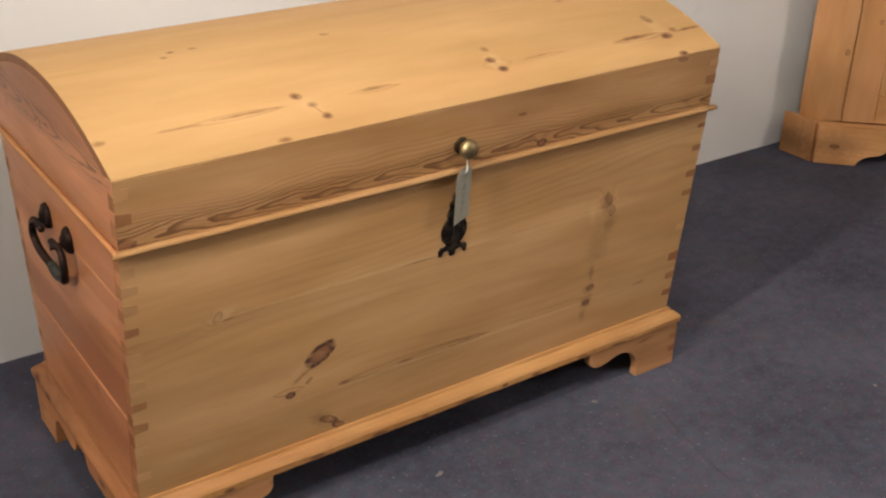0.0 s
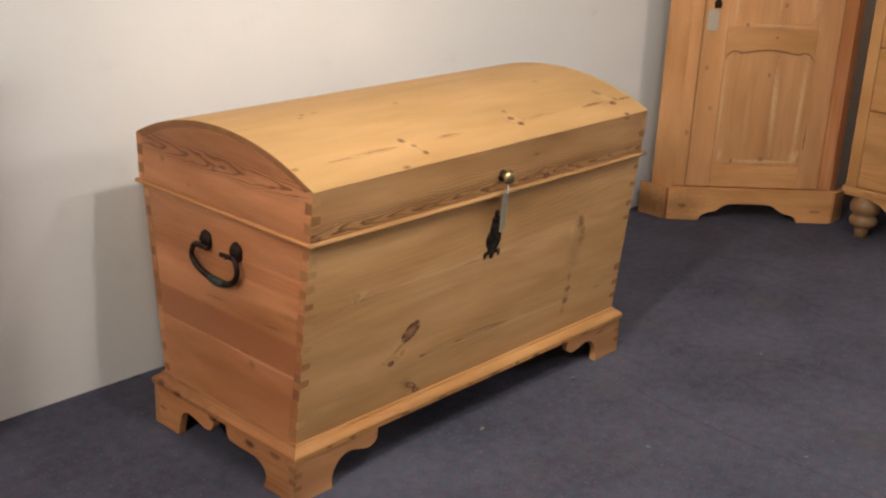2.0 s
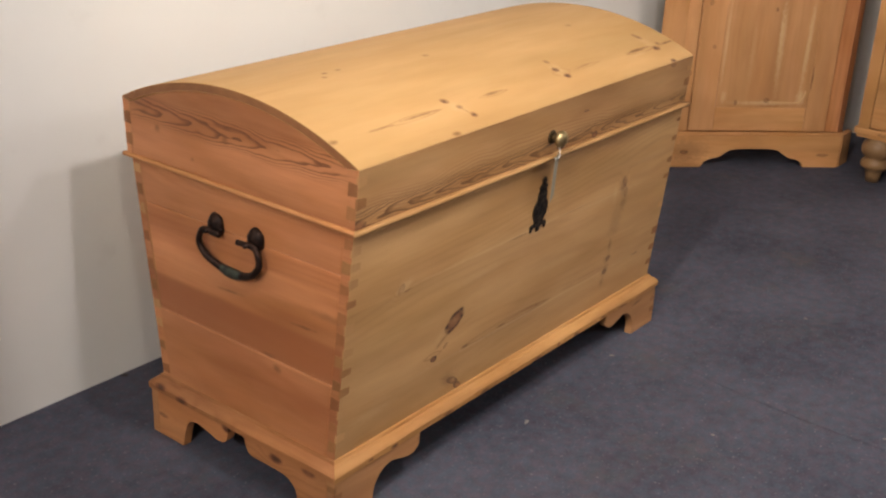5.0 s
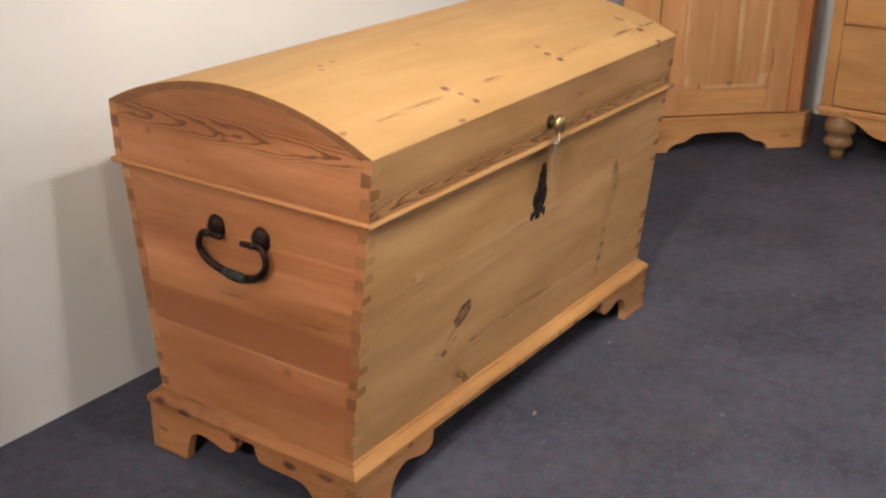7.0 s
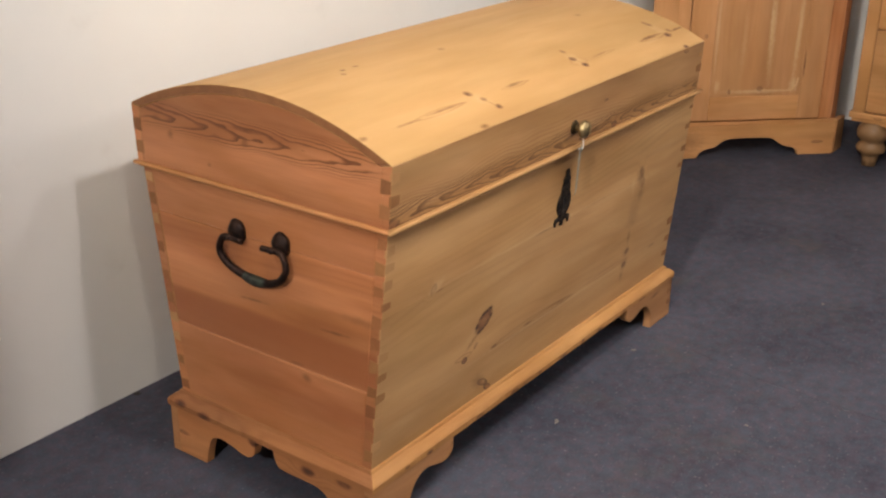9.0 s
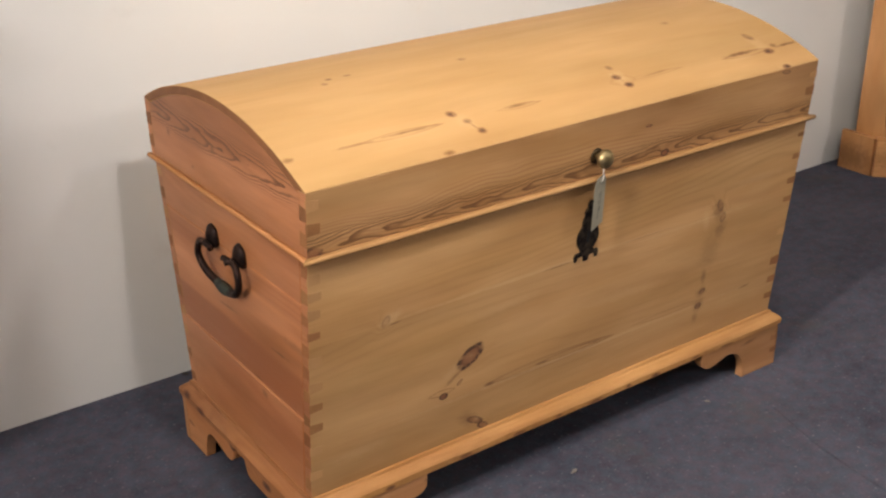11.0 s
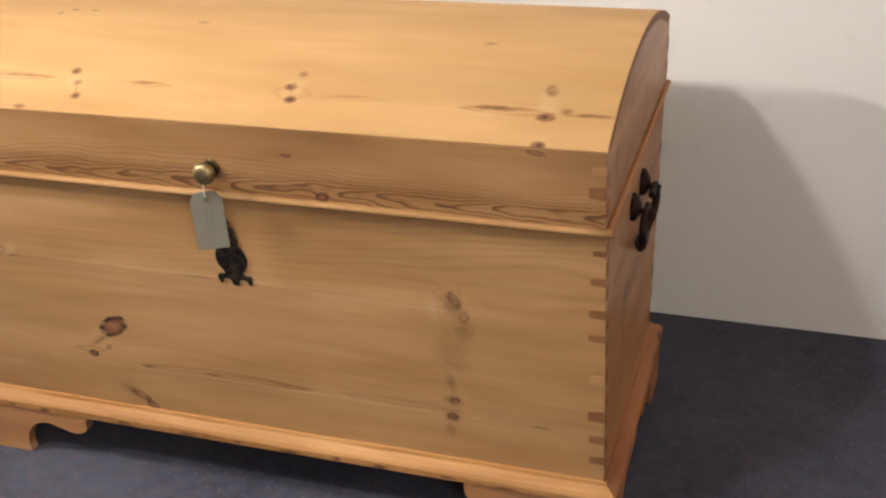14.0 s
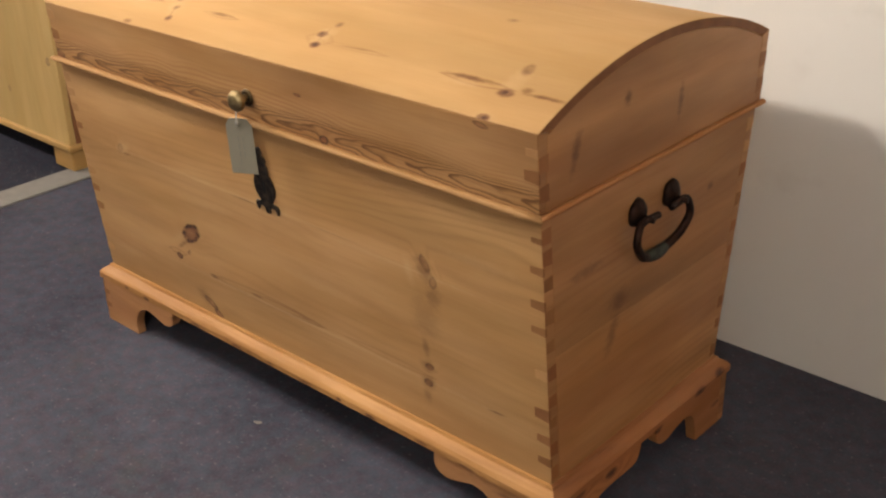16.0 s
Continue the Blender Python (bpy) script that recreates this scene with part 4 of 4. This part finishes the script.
cup = thing("corner_cupboard", pose(3.120, 1.792, 0, 0, 0, -45), "tall waxed pine corner cupboard with a panelled door", "cupboard")
CW, CT = 0.322, 1.86


def flank(side, w, z0, z1, reach, out=0.0, thick=0.02):
    """A canted side: from the front corner back towards the wall."""
    d = Vector((side * 0.7071, 0.7071, 0))
    nrm = Vector((side * 0.7071, -0.7071, 0))
    a = Vector((side * w, 0, 0)) + nrm * out
    pts = [a, a + d * reach, a + d * reach - nrm * thick, a - nrm * thick]
    return prism([(p.x, p.y) for p in pts], lambda x, y, k: (x, y + 0.0, z0 if k == 0 else z1), 0.001)


part("side_panel", flank(-1, CW, 0.10, CT, 0.100), mat_cup_side, cup)
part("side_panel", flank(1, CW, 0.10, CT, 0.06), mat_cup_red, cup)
part("back_panel", box(-0.36, 0.33, 0.062, 0.075, 0.10, CT, 0), mat_cup_side, cup)
part("stile", box(-CW, -0.274, 0.0, 0.022, 0.137, CT, 0.002), mat_cup, cup)
part("stile", box(0.270, CW, 0.0, 0.022, 0.137, CT, 0.002), mat_cup_red, cup, "pine stile, redder and darker than the rest")
part("rail", box(-0.2736, 0.2696, 0.0, 0.022, 1.68, CT, 0.0015), mat_cup_rail, cup)
part("cornice", box(-0.36, 0.36, -0.03, 0.16, CT, CT + 0.05, 0.012, 3), mat_cup_rail, cup)
foot_line = [(-0.338, 0.128), (-0.338, 0.0), (-0.208, 0.0)] + outline([(-0.208, 0.0), (-0.196, 0.020), (-0.170, 0.034), (-0.140, 0.040), (-0.118, 0.056), (-0.095, 0.068), (-0.060, 0.072), (0.0, 0.073), (0.060, 0.072), (0.092, 0.066), (0.115, 0.050), (0.140, 0.036), (0.170, 0.030), (0.192, 0.016), (0.198, 0.0)])[1:] + [(0.338, 0.0), (0.338, 0.128)]
part("plinth", prism(foot_line, lambda a, b, k: (a, -0.016 + 0.02 * k, b), 0.002), mat_cup_rail, cup)
part("plinth_moulding", prism([(-0.020, 0.1285), (0.0, 0.1285), (0.0, 0.1365), (-0.006, 0.1365)], lambda a, b, k: (0.340 * (2 * k - 1), a, b), 0.001), mat_cup_rail, cup)
part("plinth_side", flank(-1, 0.338, 0.0, 0.130, 0.125, 0.012), mat_cup_side, cup)
part("plinth_side", flank(1, 0.338, 0.0, 0.130, 0.09, 0.012), mat_cup_side, cup)
door = part("door", box(-0.2725, 0.2685, 0.016, 0.020, 0.139, 1.679, 0), mat_cup, cup, "panelled pine door with shaped fields")
D0, D1 = -0.2715, 0.2675
part("door_stile", box(D0, -0.176, -0.003, 0.0155, 0.140, 1.678, 0.002), mat_cup, door)
part("door_stile", box(0.180, D1, -0.003, 0.0155, 0.140, 1.678, 0.002), mat_cup, door)
part("door_rail", box(-0.1757, 0.1797, -0.003, 0.0155, 0.140, 0.232, 0.002), mat_cup_rail, door)


def shaped_rail(z0, z1):
    """A cross rail whose lower edge is cut to a shallow double curve."""
    low = outline([(-0.1757, z0 - 0.030), (-0.168, z0 - 0.024), (-0.150, z0 - 0.006), (-0.130, z0 - 0.001), (-0.105, z0 - 0.008), (-0.05, z0 + 0.002), (0.002, z0 + 0.006), (0.054, z0 + 0.002), (0.109, z0 - 0.008), (0.134, z0 - 0.001), (0.154, z0 - 0.006), (0.172, z0 - 0.024), (0.1797, z0 - 0.030)], 3)
    return part("door_rail", prism(low + [(0.1797, z1), (-0.1757, z1)], lambda a, b, k: (a, -0.003 + 0.0185 * k, b), 0.0008), mat_cup_rail, door)


# dark colour that stands in for the shade below the rail edges
mat_shade_line = pine("pine_shade_line", 0, 2, (0.30, 0.145, 0.062), (0.14, 0.060, 0.025), (), 0.3, 24.0)


def shaped_line(z0):
    """A thin dark strip added under a shaped rail, for the shade line of its edge."""
    line = outline([(-0.172, z0 - 0.034), (-0.166, z0 - 0.020), (-0.150, z0 - 0.005), (-0.130, z0 - 0.001), (-0.105, z0 - 0.008), (-0.05, z0 + 0.002), (0.002, z0 + 0.006), (0.054, z0 + 0.002), (0.109, z0 - 0.008), (0.134, z0 - 0.001), (0.154, z0 - 0.005), (0.170, z0 - 0.020), (0.176, z0 - 0.034)], 3)
    part("panel_moulding", tube([(a, -0.0028, b) for a, b in line], [0.0016 + 0.0012 * math.sin(math.pi * k / (len(line) - 1)) for k in range(len(line))], 6), mat_shade_line, door, "thin dark strip, a shade line painted under the rail")


mat_lip = pine("pine_worn_lip", 0, 2, (0.62, 0.40, 0.21), (0.50, 0.27, 0.12), (), 0.2, 27.0, mottle=0.5)


def panel_lip(z0):
    """The worn rounded edge along the foot of a field, turned up at both corners."""
    line = outline([(-0.166, z0 + 0.060), (-0.163, z0 + 0.036), (-0.152, z0 + 0.030), (-0.146, z0 + 0.020), (-0.128, z0 + 0.018), (-0.05, z0 + 0.024), (0.02, z0 + 0.023), (0.10, z0 + 0.019), (0.146, z0 + 0.020), (0.152, z0 + 0.032), (0.163, z0 + 0.040), (0.168, z0 + 0.066)], 3)
    part("panel_lip", tube([(a, 0.0006, b) for a, b in line], [0.0030 + 0.0012 * math.sin(7.0 * a) for a, b in line], 6), mat_lip, door, "pale worn lower edge of the field")


shaped_line(0.690)
shaped_line(1.56)
panel_lip(0.2325)
panel_lip(0.7805)
shaped_rail(0.690, 0.780)
shaped_rail(1.56, 1.678)


def field(z0, z1):
    """A raised panel with sloping edges."""
    bm = box(-0.1752, 0.1792, -0.0008, 0.0155, z0, z1, 0)
    top = min((f for f in bm.faces), key=lambda f: f.calc_center_median().y)
    bmesh.ops.inset_region(bm, faces=[top], thickness=0.022, depth=0.0)
    for v in top.verts:
        v.co.y = -0.0022
    return part("door_panel", bm, mat_cup, door)


field(0.2325, 0.712)
field(0.7805, 1.58)
part("key_plate", prism([(0.012 * q, r) for q, r in ((-1, 0.0), (1, 0.0), (1.3, 0.02), (0.7, 0.03), (1.2, 0.05), (0.6, 0.062), (1.3, 0.08), (0.9, 0.1), (-0.9, 0.1), (-1.3, 0.08), (-0.6, 0.062), (-1.2, 0.05), (-0.7, 0.03), (-1.3, 0.02))], lambda a, b, k: (-0.226 + a, -0.0060 + 0.003 * k, 0.850 + b), 0.0004), mat_iron, door, "black iron key plate")
tag_shape = [(-0.022, -0.042), (0.022, -0.042), (0.023, 0.020), (0.012, 0.038), (-0.012, 0.038), (-0.023, 0.020)]
part("door_tag", prism(tag_shape, lambda a, b, k: (-0.240 + a, -0.010 + 0.001 * k, 0.808 + b), 0), mat_tag, door, "grey card tag")

# ---- chest of drawers ----
mat_cod = pine("pine_drawers", 1, 2, (0.54, 0.275, 0.105), (0.36, 0.16, 0.055), ((0.41, 0.19, 0.02, 0.007, 0, 0.4),), 0.2, 14.0)
mat_cod_side = pine("pine_drawers_side", 2, 0, (0.50, 0.26, 0.10), (0.30, 0.13, 0.045), (), 0.25, 15.0)
mat_bun = pine("pine_turned_foot", 2, 0, (0.34, 0.20, 0.095), (0.17, 0.09, 0.04), (), 0.5, 16.0)
cod = thing("chest_of_drawers", pose(3.245, 0.955, 0), "pine chest of drawers on turned bun feet", "chest of drawers")
CY = 0.505
part("side_panel", box(0.0, 0.52, CY - 0.044, CY, 0.175, 1.315, 0.002), mat_cod_side, cod)
part("side_panel", box(0.0, 0.52, -CY, -CY + 0.044, 0.175, 1.315, 0.002), mat_cod_side, cod)
part("top", box(-0.02, 0.54, -CY - 0.02, CY + 0.02, 1.3155, 1.34, 0.005, 2), mat_cod_side, cod)
part("back_panel", box(0.50, 0.515, -CY + 0.045, CY - 0.045, 0.175, 1.3145, 0), mat_cod_side, cod)
part("bottom_rail", box(-0.006, 0.51, -CY - 0.010, CY + 0.010, 0.180, 0.205, 0.006, 2), mat_cod, cod)
apron = [(CY, 0.179), (CY, 0.168)] + outline([(CY - 0.10, 0.168), (CY - 0.15, 0.150), (CY - 0.20, 0.118), (CY - 0.26, 0.108), (CY - 0.34, 0.132), (CY - 0.42, 0.140)]) + outline([(-CY + 0.42, 0.140), (-CY + 0.34, 0.132), (-CY + 0.26, 0.108), (-CY + 0.20, 0.118), (-CY + 0.15, 0.150), (-CY + 0.10, 0.168)]) + [(-CY, 0.168), (-CY, 0.179)]
part("apron", prism(apron, lambda a, b, k: (0.002 + 0.02 * k, a, b), 0.001), mat_cod, cod)
for z0, z1 in ((0.209, 0.506), (0.513, 0.746), (0.753, 0.986), (0.993, 1.305)):
    part("drawer", box(0.001, 0.48, -CY + 0.0455, CY - 0.0455, z0, z1, 0.003, 2), mat_cod, cod)
    part("divider", box(0.014, 0.49, -CY + 0.0445, CY - 0.0445, z1 + 0.001, z1 + 0.008, 0), mat_cod, cod)
BUN = [(0.0, 0.178), (0.040, 0.178), (0.040, 0.168), (0.046, 0.160), (0.058, 0.146), (0.063, 0.128), (0.060, 0.110), (0.046, 0.096), (0.043, 0.090), (0.052, 0.082), (0.058, 0.070), (0.054, 0.056), (0.040, 0.048), (0.033, 0.044), (0.031, 0.030), (0.026, 0.0), (0.0, 0.0)]
for x in (0.045, 0.46):
    for y in (-CY + 0.075, CY - 0.075):
        part("bun_foot", lathe([(r * 0.93, h) for r, h in BUN], Matrix.Translation((x, y, 0.0)), 28), mat_bun, cod, "dull turned bun foot")

# ---- low cabinet beyond the strip ----
mat_yellow = pine("yellow_pine", 2, 0, (0.66, 0.455, 0.185), (0.52, 0.32, 0.115), ((0.33, 0.455, 0.016, 0.014, 0, 0.4), (0.2, 0.2, 0.012, 0.010, 0, 0.3), (0.52, 0.33, 0.012, 0.01, 0, 0.3)), 0.14, 17.0, mottle=0.5)
mat_yellow_rail = pine("yellow_pine_rail", 0, 2, (0.60, 0.38, 0.15), (0.42, 0.23, 0.08), (), 0.25, 18.0)
# the sides' shade is put into their colour: far darker than the front
mat_shaded_side = pine("yellow_pine_side_shade", 2, 1, (0.30, 0.135, 0.06), (0.17, 0.065, 0.03), ((0.5, 0.0, 0.02, 0.012, 0, 0.5),), 0.35, 19.0)
cab = thing("pine_cabinet", pose(-0.905, 2.005, 0), "plain yellow pine cabinet on square block feet by the wall", "cabinet")
part("front_panel", box(-0.50, 0.50, -0.172, -0.152, 0.086, 1.15, 0.002), mat_yellow, cab)
part("side_panel", box(0.480, 0.4995, -0.1515, 0.175, 0.086, 1.15, 0.001), mat_shaded_side, cab, "side panel with its shade painted in as reddish brown")
part("side_panel", box(-0.4995, -0.480, -0.1515, 0.175, 0.086, 1.15, 0.001), mat_shaded_side, cab, "side panel with its shade painted in as reddish brown")
part("top", box(-0.52, 0.52, -0.19, 0.18, 1.1505, 1.175, 0.004, 2), mat_yellow_rail, cab)
part("bottom", box(-0.505, 0.505, -0.180, 0.175, 0.066, 0.0855, 0.006, 2), mat_yellow_rail, cab)
for x in (-0.45, 0.45):
    for y in (-0.128, 0.128):
        part("block_foot", box(x - 0.05, x + 0.05, y - 0.045, y + 0.045, -0.002 if x < 0 else 0.006, 0.0655, 0.003), mat_yellow_rail, cab)

# ---- small scraps on the carpet ----
def scrap(x, y, size, label, material=mat_lint):
    bm = bmesh.new()
    bmesh.ops.create_icosphere(bm, subdivisions=2, radius=size)
    for v in bm.verts:
        k = 1 + 0.7 * noise.noise(v.co * (2.2 / size) + Vector((x * 7, y * 5, 0)))
        v.co = Vector((v.co.x * k * 1.3, v.co.y * k * 0.8, max(v.co.z * 0.25 * k, -0.1 * size)))
    ob = part("lint", bm, material, None, label)
    ob.matrix_world = pose(x, y, 0.002 + 0.1 * size, 0, 0, x * 211 % 360)
    return tagged(ob, category="lint", group="scraps on the carpet")


for x, y, size in ((0.984, 1.362, 0.0055), (1.392, 1.384, 0.005), (0.976, 1.360, 0.003), (1.47, 0.72, 0.004), (1.22, 1.02, 0.004), (1.95, 1.10, 0.004)):
    scrap(x, y, size, "tiny brownish scrap of lint on the carpet")
scrap(0.51, 2.188, 0.008, "small dark scrap by the foot of the wall", mat_crumb)
